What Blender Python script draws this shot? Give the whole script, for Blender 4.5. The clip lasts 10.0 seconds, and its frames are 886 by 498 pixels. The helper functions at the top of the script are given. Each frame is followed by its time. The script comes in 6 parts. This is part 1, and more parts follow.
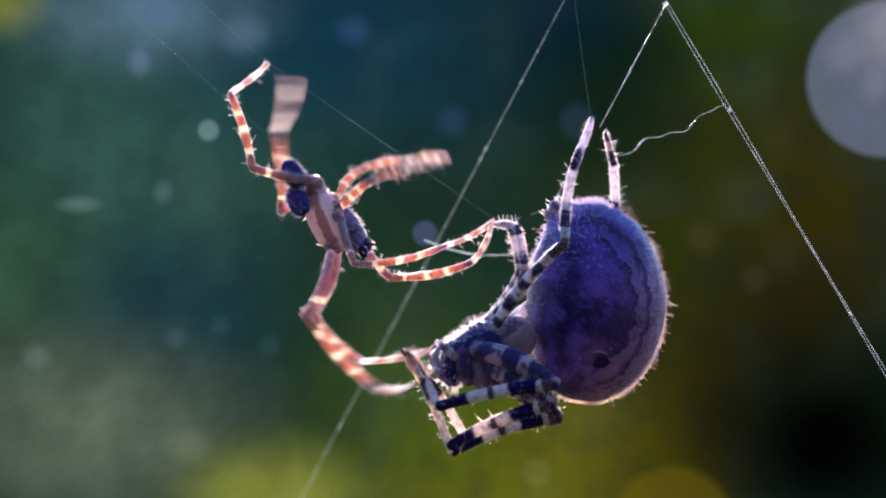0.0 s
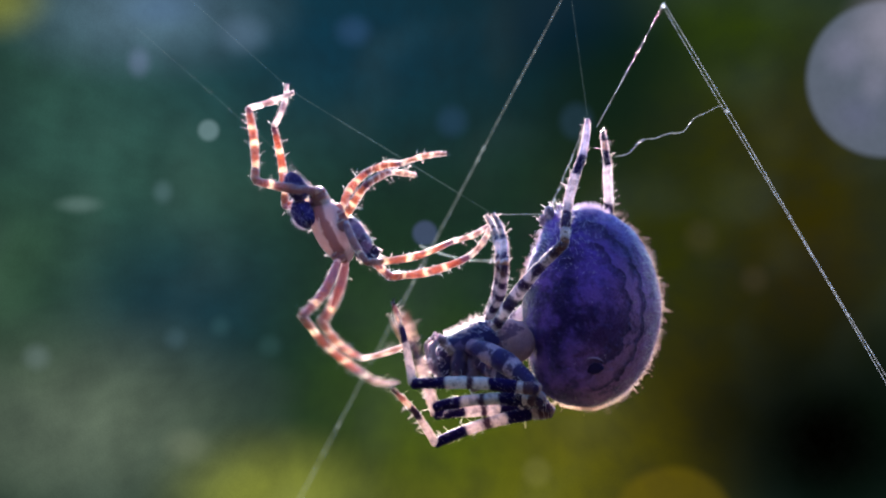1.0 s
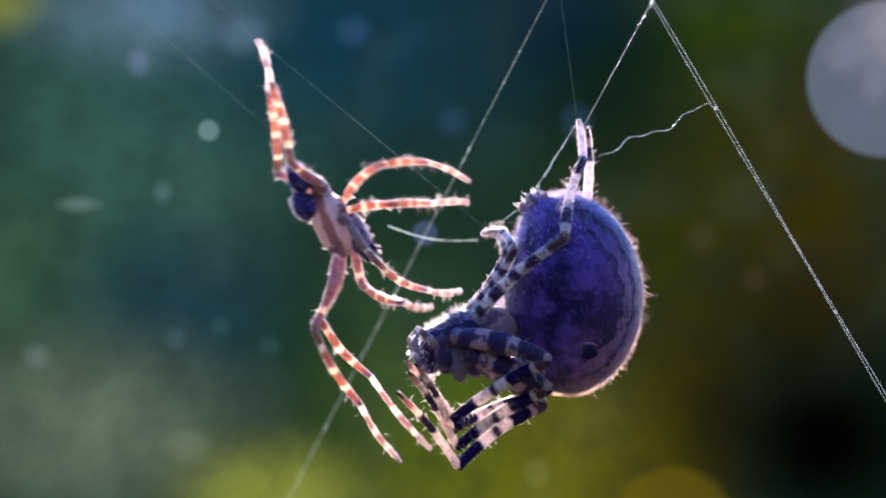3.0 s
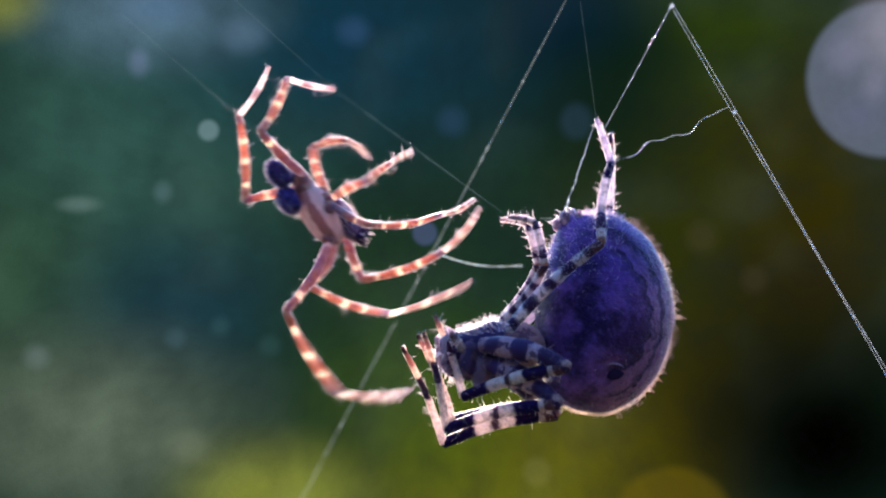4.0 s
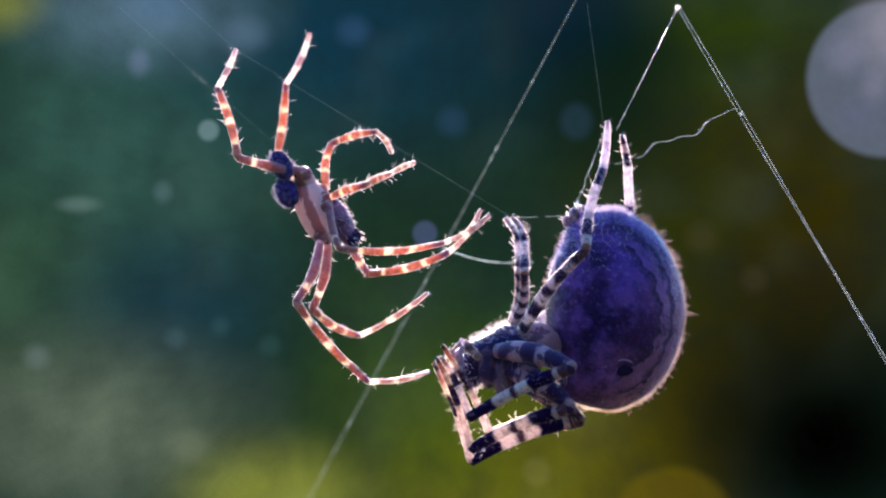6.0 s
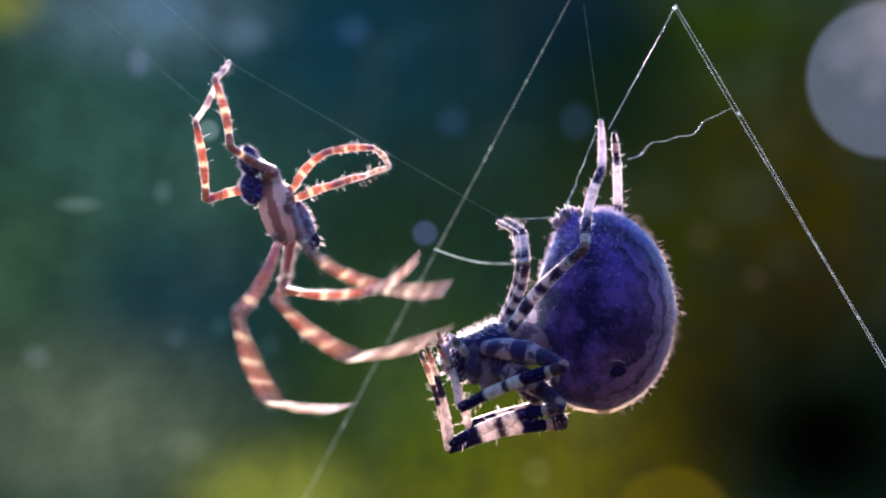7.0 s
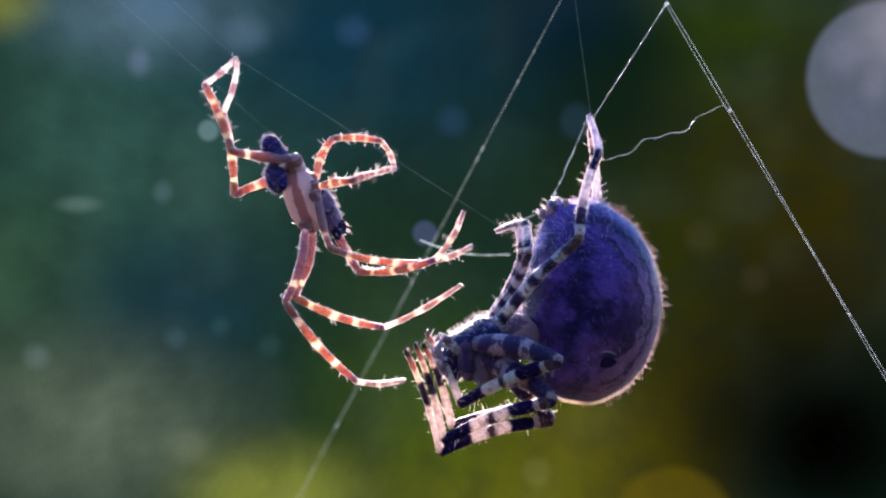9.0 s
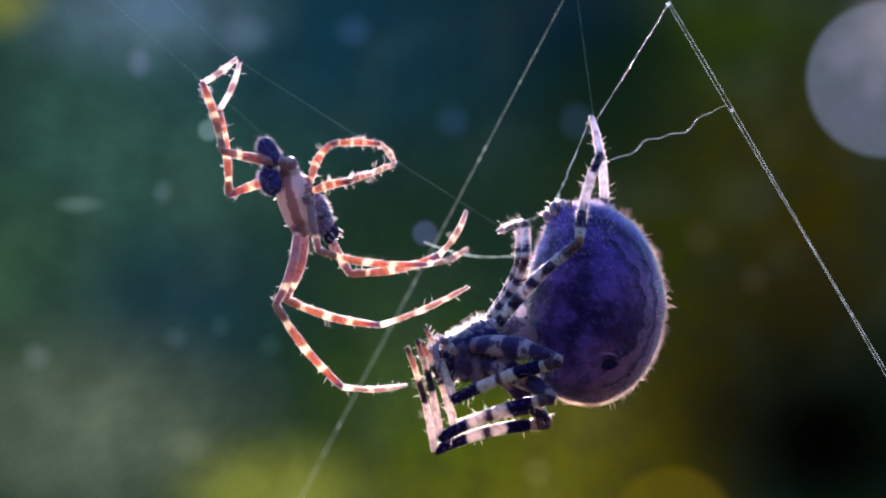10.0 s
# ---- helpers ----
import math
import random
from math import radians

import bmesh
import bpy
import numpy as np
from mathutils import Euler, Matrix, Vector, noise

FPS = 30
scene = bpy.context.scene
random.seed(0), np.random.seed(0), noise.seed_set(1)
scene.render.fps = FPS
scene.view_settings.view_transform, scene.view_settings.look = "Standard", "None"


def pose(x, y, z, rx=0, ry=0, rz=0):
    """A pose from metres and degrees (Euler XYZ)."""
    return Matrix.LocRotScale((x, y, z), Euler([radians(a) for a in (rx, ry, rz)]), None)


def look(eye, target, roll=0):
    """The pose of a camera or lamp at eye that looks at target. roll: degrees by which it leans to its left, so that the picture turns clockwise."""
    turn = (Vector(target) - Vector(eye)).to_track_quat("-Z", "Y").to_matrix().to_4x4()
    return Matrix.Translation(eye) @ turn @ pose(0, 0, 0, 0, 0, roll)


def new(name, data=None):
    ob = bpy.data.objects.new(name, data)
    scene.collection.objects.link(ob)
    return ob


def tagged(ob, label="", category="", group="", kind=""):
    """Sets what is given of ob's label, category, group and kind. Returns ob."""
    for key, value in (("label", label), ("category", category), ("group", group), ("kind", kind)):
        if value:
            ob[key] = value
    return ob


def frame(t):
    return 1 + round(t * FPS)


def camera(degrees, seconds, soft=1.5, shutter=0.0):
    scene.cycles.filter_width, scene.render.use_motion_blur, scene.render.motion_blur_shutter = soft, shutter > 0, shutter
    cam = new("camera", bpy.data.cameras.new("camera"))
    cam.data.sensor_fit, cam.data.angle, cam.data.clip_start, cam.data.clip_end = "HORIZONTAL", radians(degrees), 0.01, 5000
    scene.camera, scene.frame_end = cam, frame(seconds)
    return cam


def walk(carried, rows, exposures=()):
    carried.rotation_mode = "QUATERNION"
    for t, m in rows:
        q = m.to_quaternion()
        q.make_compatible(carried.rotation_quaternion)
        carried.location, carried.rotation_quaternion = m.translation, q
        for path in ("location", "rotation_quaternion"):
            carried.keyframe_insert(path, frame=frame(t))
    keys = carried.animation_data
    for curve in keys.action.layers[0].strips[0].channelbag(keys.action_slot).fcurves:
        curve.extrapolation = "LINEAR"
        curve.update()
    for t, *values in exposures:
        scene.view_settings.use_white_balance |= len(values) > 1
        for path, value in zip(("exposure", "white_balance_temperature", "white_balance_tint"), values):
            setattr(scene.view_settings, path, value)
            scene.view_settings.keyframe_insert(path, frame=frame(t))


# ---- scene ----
# One millimetre in metres; the scene is life size, a macro view about 47 mm wide.
MM = 0.001
UNIT = 0.00003  # 0.03 mm, the grain in which small shapes are given

# ---- camera ----
cam = camera(24.0, 10.0, soft=2.2, shutter=1.0)
EYE = pose(0, -0.11066, 0, 90, 0, 0)
walk(cam, [(0.0, EYE), (10.0, EYE)], exposures=[(t, stops, 6500, 26) for t, stops in ((0.0, 3.5), (2.5, 3.5), (2.6, 3.66), (2.8, 3.68), (3.6, 3.5), (7.5, 3.5), (8.5, 3.45), (10.0, 3.43))])

# ---- world and sun ----
SUN_FROM = Vector((-0.03, 1.0, 0.175)).normalized()
world = bpy.data.worlds.new("sky")
scene.world = world
world.use_nodes = True
wn = world.node_tree.nodes
sky = wn.new("ShaderNodeTexSky")
sky.sky_type, sky.sun_disc = "NISHITA", False
sky.air_density, sky.dust_density, sky.ozone_density = 1.4, 0.2, 6.0
sky.sun_elevation, sky.sun_rotation = math.asin(SUN_FROM.z), math.atan2(SUN_FROM.x, SUN_FROM.y)
world.node_tree.links.new(sky.outputs[0], wn["Background"].inputs[0])
wn["Background"].inputs[1].default_value = 0.112
sun = new("sun", bpy.data.lights.new("sun", "SUN"))
sun.data.energy, sun.data.angle, sun.data.color = 4.8, radians(0.6), (1.0, 0.90, 0.80)
sun.matrix_basis = look(SUN_FROM * 2, (0, 0, 0))


# ---- materials ----
class Nodes:
    """Short forms for building a node material."""

    def __init__(self, name):
        self.mat = bpy.data.materials.new(name)
        self.mat.use_nodes = True
        self.tree = self.mat.node_tree
        self.shader = self.tree.nodes["Principled BSDF"]
        self.out = self.tree.nodes["Material Output"]

    def add(self, kind, **inputs):
        node = self.tree.nodes.new(kind)
        for key, value in inputs.items():
            self.put(node, key.replace("_", " "), value)
        return node

    def put(self, node, key, value):
        slot = node.inputs[int(key[1:])] if key[0] == "i" and key[1:].isdigit() else node.inputs[key]
        if hasattr(value, "is_output"):
            self.tree.links.new(value, slot)
        else:
            slot.default_value = value

    def math(self, op, a, b=0.0, c=0.0):
        node = self.add("ShaderNodeMath", i0=a, i1=b, i2=c)
        node.operation = op
        return node.outputs[0]

    def mix(self, fac, a, b):
        node = self.tree.nodes.new("ShaderNodeMix")
        node.data_type = "RGBA"
        for slot, value in ((0, fac), (6, a), (7, b)):
            if hasattr(value, "is_output"):
                self.tree.links.new(value, node.inputs[slot])
            else:
                node.inputs[slot].default_value = value
        return node.outputs[2]

    def ramp(self, fac, stops, soft=True):
        node = self.add("ShaderNodeValToRGB", Fac=fac)
        node.color_ramp.interpolation = "EASE" if soft else "LINEAR"
        ends = node.color_ramp.elements
        while len(ends) < len(stops):
            ends.new(0.5)
        for e, (at, col) in zip(ends, stops):
            e.position, e.color = at, (*col, 1)
        return node.outputs[0]

    def noise(self, scale, detail=4.0, rough=0.55, vector=None):
        node = self.add("ShaderNodeTexNoise", Scale=scale, Detail=detail, Roughness=rough)
        if vector is None:
            vector = self.add("ShaderNodeTexCoord").outputs["Object"]
        self.put(node, "Vector", vector)
        return node.outputs["Fac"]

    def bump(self, height, strength, distance):
        self.put(self.shader, "Normal", self.add("ShaderNodeBump", Strength=strength, Distance=distance, Height=height).outputs[0])


def colour(*c):
    return (*c, 1.0)


def rings_of(bands, edge=0.014):
    """Ring colours from (start, colour) pairs, each border blurred a little."""
    stops = [(0.0, bands[0][1])]
    for (_, before), (at, after) in zip(bands, bands[1:]):
        stops += [(at - edge, before), (at + edge, after)]
    return stops


def let_light_through(n, col, share, soften=0.62):
    """Adds light that shines through thin chitin or hair."""
    soft = n.add("ShaderNodeGamma", Color=col, Gamma=soften)
    trans = n.add("ShaderNodeBsdfTranslucent", Color=soft.outputs[0])
    # pale chitin lets far more through than dark
    pale = n.math("MULTIPLY_ADD", n.add("ShaderNodeRGBToBW", Color=soft.outputs[0]).outputs[0], 0.85, 0.22)
    body = n.add("ShaderNodeMixShader", Fac=n.math("MINIMUM", n.math("MULTIPLY", pale, share), 0.93), i1=n.shader.outputs[0], i2=trans.outputs[0])
    n.tree.links.new(body.outputs[0], n.out.inputs[0])


def banded(name, bands, blotch, dark, rough=0.5, glow=0.6, soften=0.62, patch=0.5, shine=0.22, speck=0.0, size=1.0):
    """Chitin of a leg piece: uneven rings of colour along it, blotches and specks, light shining through."""
    n = Nodes(name)
    gen = n.add("ShaderNodeTexCoord").outputs["Generated"]
    axis = n.add("ShaderNodeSeparateXYZ", Vector=gen).outputs["Z"]
    own = n.add("ShaderNodeObjectInfo").outputs["Random"]
    here = n.add("ShaderNodeVectorMath", i0=n.add("ShaderNodeTexCoord").outputs["Object"], i1=n.add("ShaderNodeCombineXYZ", X=n.math("MULTIPLY", own, 0.05)).outputs[0])
    here.operation = "ADD"
    here = here.outputs[0]
    wob = n.math("MULTIPLY_ADD", n.noise(1700, 3, 0.6, here), 0.11, -0.055)
    shift = n.math("MULTIPLY_ADD", own, 0.07, -0.035)
    rings = n.ramp(n.math("ADD", n.math("ADD", axis, wob), shift), rings_of(bands, 0.018))
    spots = n.ramp(n.noise(2600 * size, 3, 0.6, here), [(0.51, (0, 0, 0)), (0.57, (1, 1, 1))])
    col = n.mix(n.math("MULTIPLY", spots, blotch), rings, colour(*dark))
    patchy = n.ramp(n.noise(4200, 2, 0.5, here), [(0.50, (0, 0, 0)), (0.60, (1, 1, 1))])
    col = n.mix(n.math("MULTIPLY", patchy, patch), col, colour(*dark))
    if speck:
        dots = n.ramp(n.noise(11000, 2, 0.5, here), [(0.60, (0, 0, 0)), (0.66, (1, 1, 1))])
        col = n.mix(n.math("MULTIPLY", dots, speck), col, colour(0.04, 0.02, 0.04))
    fine = n.noise(9000, 4, 0.55, here)
    col = n.mix(n.math("MULTIPLY", fine, 0.35), col, colour(*[c * 0.6 for c in dark]))
    n.put(n.shader, "Base Color", col)
    n.put(n.shader, "Roughness", n.math("MULTIPLY_ADD", n.noise(5000), 0.24, rough - 0.2))
    n.put(n.shader, "Specular IOR Level", shine)
    n.put(n.shader, "Subsurface Weight", 0.6)
    n.put(n.shader, "Subsurface Radius", (1.0, 0.55, 0.5))
    n.put(n.shader, "Subsurface Scale", 0.00010)
    n.bump(n.noise(12000, 3), 0.5, 0.00003)
    let_light_through(n, col, glow, soften)
    return n.mat


PALE, RUST, WINE = (0.88, 0.75, 0.54), (0.42, 0.158, 0.090), (0.19, 0.075, 0.13)
SHADE = (0.13, 0.050, 0.075)
BROWN, AMBER = (0.48, 0.155, 0.085), (0.55, 0.21, 0.10)
MALE_FEMUR = banded("male_femur_chitin", [(0, (0.66, 0.54, 0.54)), (0.10, (0.36, 0.19, 0.20)), (0.42, (0.40, 0.16, 0.12)), (0.70, (1.0, 0.82, 0.58)), (0.78, (0.34, 0.13, 0.10))], 0.6, WINE, 0.45, 1.05, 0.85, 0.4, 0.12)
MALE_TIBIA = banded("male_tibia_chitin", [(0, PALE), (0.09, RUST), (0.33, PALE), (0.42, BROWN), (0.60, PALE), (0.68, BROWN), (0.87, WINE)], 0.5, SHADE, 0.45, 1.5, 0.80, 0.3, 0.12)
MALE_KNEE = banded("male_patella_chitin", [(0, (0.38, 0.18, 0.13)), (0.35, RUST), (0.75, AMBER)], 0.5, SHADE, 0.45, 0.7, 0.74, 0.4, 0.15)
MALE_TARSUS = banded("male_tarsus_chitin", [(0, (0.98, 0.90, 0.76)), (0.16, (0.42, 0.23, 0.16)), (0.38, (0.92, 0.78, 0.62)), (0.48, (0.36, 0.19, 0.14)), (0.66, (0.85, 0.70, 0.58)), (0.74, (0.40, 0.25, 0.21)), (0.94, (0.2, 0.11, 0.10))], 0.4, (0.22, 0.12, 0.12), 0.45, 1.3, 0.80, 0.4, 0.12)
MALE_FRONT_TARSUS = banded("male_front_tarsus_chitin", [(0, (0.90, 0.82, 0.74)), (0.36, (0.42, 0.28, 0.28)), (0.56, (0.88, 0.79, 0.72)), (0.84, (0.50, 0.38, 0.40)), (0.94, (0.2, 0.12, 0.12))], 0.3, (0.30, 0.20, 0.24), 0.45, 1.0, 0.85, 0.4, 0.12)
INK, CREAM = (0.010, 0.005, 0.038), (0.80, 0.66, 0.62)
LILAC = (0.22, 0.13, 0.18)
LADY_FEMUR = banded("female_femur_chitin", [(0, LILAC), (0.10, (0.03, 0.014, 0.07)), (0.24, (0.36, 0.22, 0.27)), (0.38, (0.022, 0.010, 0.06)), (0.56, (0.38, 0.24, 0.28)), (0.66, (0.022, 0.010, 0.05)), (0.90, (0.30, 0.17, 0.16))], 0.85, (0.026, 0.011, 0.048), 0.5, 0.35, 0.85, 0.2, 0.08, 0.5, 0.75)
LADY_TIBIA = banded("female_tibia_chitin", [(0, INK), (0.28, CREAM), (0.42, (0.07, 0.035, 0.05)), (0.49, CREAM), (0.67, INK)], 0.4, INK, 0.6, 0.8, 0.9, 0.15, 0.006, 0.4)
LADY_KNEE = banded("female_patella_chitin", [(0, (0.03, 0.014, 0.04)), (0.30, (0.10, 0.045, 0.05)), (0.66, (0.50, 0.36, 0.34))], 0.45, (0.03, 0.015, 0.04), 0.55, 0.6, 0.9, 0.2, 0.02, 0.4)
LADY_TARSUS = banded("female_tarsus_chitin", [(0, CREAM), (0.36, (0.80, 0.64, 0.58)), (0.48, INK), (0.66, (0.05, 0.02, 0.05)), (0.70, (0.95, 0.72, 0.58)), (0.82, (0.5, 0.2, 0.15)), (0.93, (0.02, 0.01, 0.015))], 0.35, (0.10, 0.05, 0.06), 0.6, 0.9, 0.9, 0.3, 0.006, 0.7)
LADY_HIND_FEMUR = banded("female_hind_femur_chitin", [(0, (0.74, 0.66, 0.72)), (0.08, (0.03, 0.018, 0.07)), (0.16, (0.76, 0.68, 0.74)), (0.27, (0.04, 0.02, 0.07)), (0.38, (0.70, 0.60, 0.68)), (0.48, (0.04, 0.02, 0.07)), (0.57, (0.64, 0.54, 0.62)), (0.66, (0.04, 0.02, 0.07)), (0.76, (0.60, 0.48, 0.54)), (0.86, (0.10, 0.045, 0.05))], 0.7, (0.02, 0.012, 0.05), 0.45, 0.55, 0.85, 0.15, 0.04, 0.4, 0.8)
LADY_HIND_TIBIA = banded("female_hind_tibia_chitin", [(0, (0.05, 0.028, 0.08)), (0.24, (0.50, 0.40, 0.46)), (0.34, (0.84, 0.72, 0.76)), (0.74, INK)], 0.4, INK, 0.45, 0.6, 0.85, 0.15, 0.04, 0.4)
LADY_HIND_KNEE = banded("female_hind_patella_chitin", [(0, (0.36, 0.16, 0.10)), (0.35, (0.62, 0.46, 0.42)), (0.75, (0.50, 0.40, 0.46))], 0.6, (0.05, 0.025, 0.04), 0.45, 0.5, 0.85, 0.2, 0.04, 0.4)
LADY_HIND_TARSUS = banded("female_hind_tarsus_chitin", [(0, (0.08, 0.05, 0.12)), (0.09, (0.82, 0.72, 0.80)), (0.50, (0.55, 0.42, 0.50)), (0.58, (0.86, 0.76, 0.82)), (0.84, (0.5, 0.38, 0.46)), (0.95, (0.03, 0.02, 0.03))], 0.4, (0.26, 0.18, 0.30), 0.45, 0.6, 0.8, 0.25, 0.04, 0.5)
LADY_FAR_TIBIA = banded("female_far_tibia_chitin", [(0, INK), (0.42, (0.90, 0.82, 0.84)), (0.95, INK)], 0.3, INK, 0.45, 0.65, 0.9, 0.15, 0.04, 0.4)
LADY_FAR_TARSUS = banded("female_far_tarsus_chitin", [(0, INK), (0.46, (0.80, 0.55, 0.48)), (0.74, (0.02, 0.01, 0.03))], 0.3, INK, 0.45, 0.5, 0.9, 0.2, 0.04, 0.4)
LADY_GRIPPING_TARSUS = banded("female_gripping_tarsus_chitin", [(0, (0.10, 0.05, 0.08)), (0.18, CREAM), (0.36, (0.06, 0.03, 0.06)), (0.50, CREAM), (0.70, (0.5, 0.24, 0.18)), (0.84, (0.03, 0.015, 0.02))], 0.8, INK, 0.45, 0.4, 0.85, 0.3, 0.04, 0.6)


def hair_material(name, light, dark):
    n = Nodes(name)
    col = n.mix(n.noise(3000), colour(*light), colour(*dark))
    n.put(n.shader, "Base Color", col)
    n.put(n.shader, "Roughness", 0.5)
    n.put(n.shader, "Specular IOR Level", 0.1)
    let_light_through(n, col, 0.85)
    return n.mat


BRISTLE = hair_material("pale_bristle", (0.95, 0.88, 0.86), (0.68, 0.56, 0.58))
DIM_FUZZ = hair_material("dim_fuzz", (0.34, 0.27, 0.33), (0.16, 0.11, 0.18))
GREY_FUZZ = hair_material("grey_fuzz", (0.62, 0.55, 0.66), (0.34, 0.28, 0.42))
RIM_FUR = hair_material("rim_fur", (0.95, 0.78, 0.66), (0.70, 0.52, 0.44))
DUSK_HAIR = hair_material("dusky_hair", (0.72, 0.55, 0.52), (0.40, 0.26, 0.30))


def velvet(name, dark, light, patch, scale=1100, rough=0.6, glow=0.15, cover=0.52, fray=0.7):
    """Hairy skin of a body: clouded colour, patches with frayed edges, fine velvet relief."""
    n = Nodes(name)
    cloud = n.ramp(n.noise(scale * 0.45, 5, 0.6), [(0.36, (0, 0, 0)), (0.66, (1, 1, 1))])
    col = n.mix(cloud, colour(*dark), colour(*light))
    frayed = n.ramp(n.noise(scale * 0.9, 6 if fray > 0.5 else 2, fray), [(cover, (0, 0, 0)), (cover + 0.05, (1, 1, 1))])
    col = n.mix(n.math("MULTIPLY", frayed, 0.92), col, colour(*patch))
    grain = n.noise(scale * 9, 3, 0.7)
    n.put(n.shader, "Base Color", n.mix(n.math("MULTIPLY", grain, 0.5), col, colour(*[c * 0.55 for c in dark])))
    n.put(n.shader, "Roughness", rough)
    n.put(n.shader, "Specular IOR Level", 0.08)
    n.put(n.shader, "Subsurface Weight", glow)
    n.put(n.shader, "Subsurface Radius", (1, 0.6, 0.6))
    n.put(n.shader, "Subsurface Scale", 0.0004)
    n.bump(n.math("ADD", grain, n.math("MULTIPLY", n.noise(scale * 1.6, 5, 0.65), 2.5)), 0.6, 0.00009)
    return n.mat


def abdomen_material():
    """Dusky violet skin with a scalloped darker leaf mark down the back."""
    n = Nodes("female_abdomen_skin")
    pos = n.add("ShaderNodeTexCoord").outputs["Object"]
    sep = n.add("ShaderNodeSeparateXYZ", Vector=pos)
    x, y, z = sep.outputs["X"], sep.outputs["Y"], sep.outputs["Z"]
    cloud = n.ramp(n.noise(420, 6, 0.66), [(0.40, (0, 0, 0)), (0.62, (1, 1, 1))])
    col = n.mix(cloud, colour(0.010, 0.004, 0.052), colour(0.108, 0.050, 0.285))
    # wine-brown tinge low down and along the back, lightened to paint the glow near the rim
    warm = n.math("ADD", n.math("MULTIPLY", x, 150.0), n.math("MULTIPLY", z, -85.0))
    warm = n.ramp(n.math("ADD", warm, n.math("MULTIPLY_ADD", n.noise(500, 4), 0.6, 0.0)), [(0.22, (0, 0, 0)), (0.88, (1, 1, 1))])
    col = n.mix(n.math("MULTIPLY", warm, 0.8), col, n.mix(cloud, colour(0.085, 0.024, 0.085), colour(0.27, 0.10, 0.22)))
    # two scalloped rows on each flank, set off by a paler strip between them and towards the back
    turned = n.math("MULTIPLY", n.math("ABSOLUTE", y), 1 / (118 * UNIT))
    wave = n.math("MULTIPLY", n.math("ABSOLUTE", n.math("SINE", n.math("MULTIPLY_ADD", z, 2300.0, 0.7))), 0.055)
    rag = n.math("MULTIPLY_ADD", n.noise(1500, 5, 0.7), 0.20, -0.10)
    edge = n.math("ADD", turned, n.math("ADD", wave, rag))
    rear = n.ramp(n.math("MULTIPLY_ADD", x, 320.0, 0.30), [(0.30, (0, 0, 0)), (0.62, (1, 1, 1))])
    # the paler strip is brightened as well, for light coming through near the rim
    pale = n.ramp(edge, [(0.40, (0.9, 0.9, 0.9)), (0.58, (0.55, 0.55, 0.55)), (0.74, (0.8, 0.8, 0.8)), (0.90, (0, 0, 0))])
    col = n.mix(n.math("MULTIPLY", n.math("MULTIPLY", pale, rear), 0.62), col, n.mix(warm, colour(0.16, 0.080, 0.27), colour(0.34, 0.145, 0.25)))
    for at, wide, share in ((0.58, 0.045, 0.95), (0.79, 0.055, 0.9)):
        row = n.ramp(edge, [(at - wide * 0.5, (0, 0, 0)), (at - wide * 0.3, (1, 1, 1)), (at + wide * 0.6, (0.7, 0.7, 0.7)), (at + wide * 1.9, (0, 0, 0))])
        col = n.mix(n.math("MULTIPLY", n.math("MULTIPLY", row, rear), share), col, colour(0.012, 0.004, 0.035))
    frayed = n.ramp(n.noise(1300, 6, 0.72), [(0.52, (0, 0, 0)), (0.64, (1, 1, 1))])
    col = n.mix(n.math("MULTIPLY", frayed, 0.6), col, colour(0.012, 0.006, 0.04))
    flecks = n.ramp(n.noise(3600, 3, 0.6), [(0.56, (0, 0, 0)), (0.68, (1, 1, 1))])
    col = n.mix(n.math("MULTIPLY", flecks, 0.30), col, colour(0.13, 0.09, 0.27))
    grain = n.noise(9000, 3, 0.7)
    n.put(n.shader, "Base Color", n.mix(n.math("MULTIPLY", grain, 0.35), col, colour(0.03, 0.02, 0.06)))
    n.put(n.shader, "Roughness", 0.4)
    n.put(n.shader, "Specular IOR Level", 0.06)
    n.put(n.shader, "Subsurface Weight", 0.55)
    n.put(n.shader, "Subsurface Radius", (1.0, 0.62, 0.75))
    n.put(n.shader, "Subsurface Scale", 0.0005)
    n.bump(n.math("ADD", grain, n.math("MULTIPLY", n.noise(1500, 5, 0.65), 4.0)), 0.9, 0.00016)
    return n.mat


LADY_ABDOMEN = abdomen_material()
LADY_HEAD = velvet("female_head_skin", (0.022, 0.014, 0.065), (0.13, 0.09, 0.17), (0.008, 0.005, 0.045), 1000, cover=0.45, fray=0.4)
LADY_JAW = velvet("female_jaw_skin", (0.010, 0.006, 0.05), (0.05, 0.034, 0.10), (0.006, 0.004, 0.03), 1300, 0.4, 0.1)
LADY_HIP = velvet("female_hip_skin", (0.09, 0.055, 0.09), (0.17, 0.11, 0.14), (0.012, 0.006, 0.045), 1500, 0.5, 0.3, cover=0.47, fray=0.4)
LADY_WAIST = velvet("female_waist_skin", (0.16, 0.085, 0.12), (0.30, 0.17, 0.19), (0.06, 0.03, 0.07), 900, 0.5, 0.5)
PALP_PALE = velvet("female_palp_skin", (0.18, 0.13, 0.18), (0.40, 0.32, 0.36), (0.06, 0.035, 0.07), 1200, 0.5, 0.5)
MALE_BACK = velvet("male_abdomen_skin", (0.10, 0.055, 0.12), (0.30, 0.20, 0.31), (0.03, 0.016, 0.04), 1200, 0.5, 0.3)
MALE_PALP = velvet("male_palp_skin", (0.014, 0.008, 0.07), (0.06, 0.038, 0.17), (0.010, 0.006, 0.03), 1500, 0.7, 0.05)


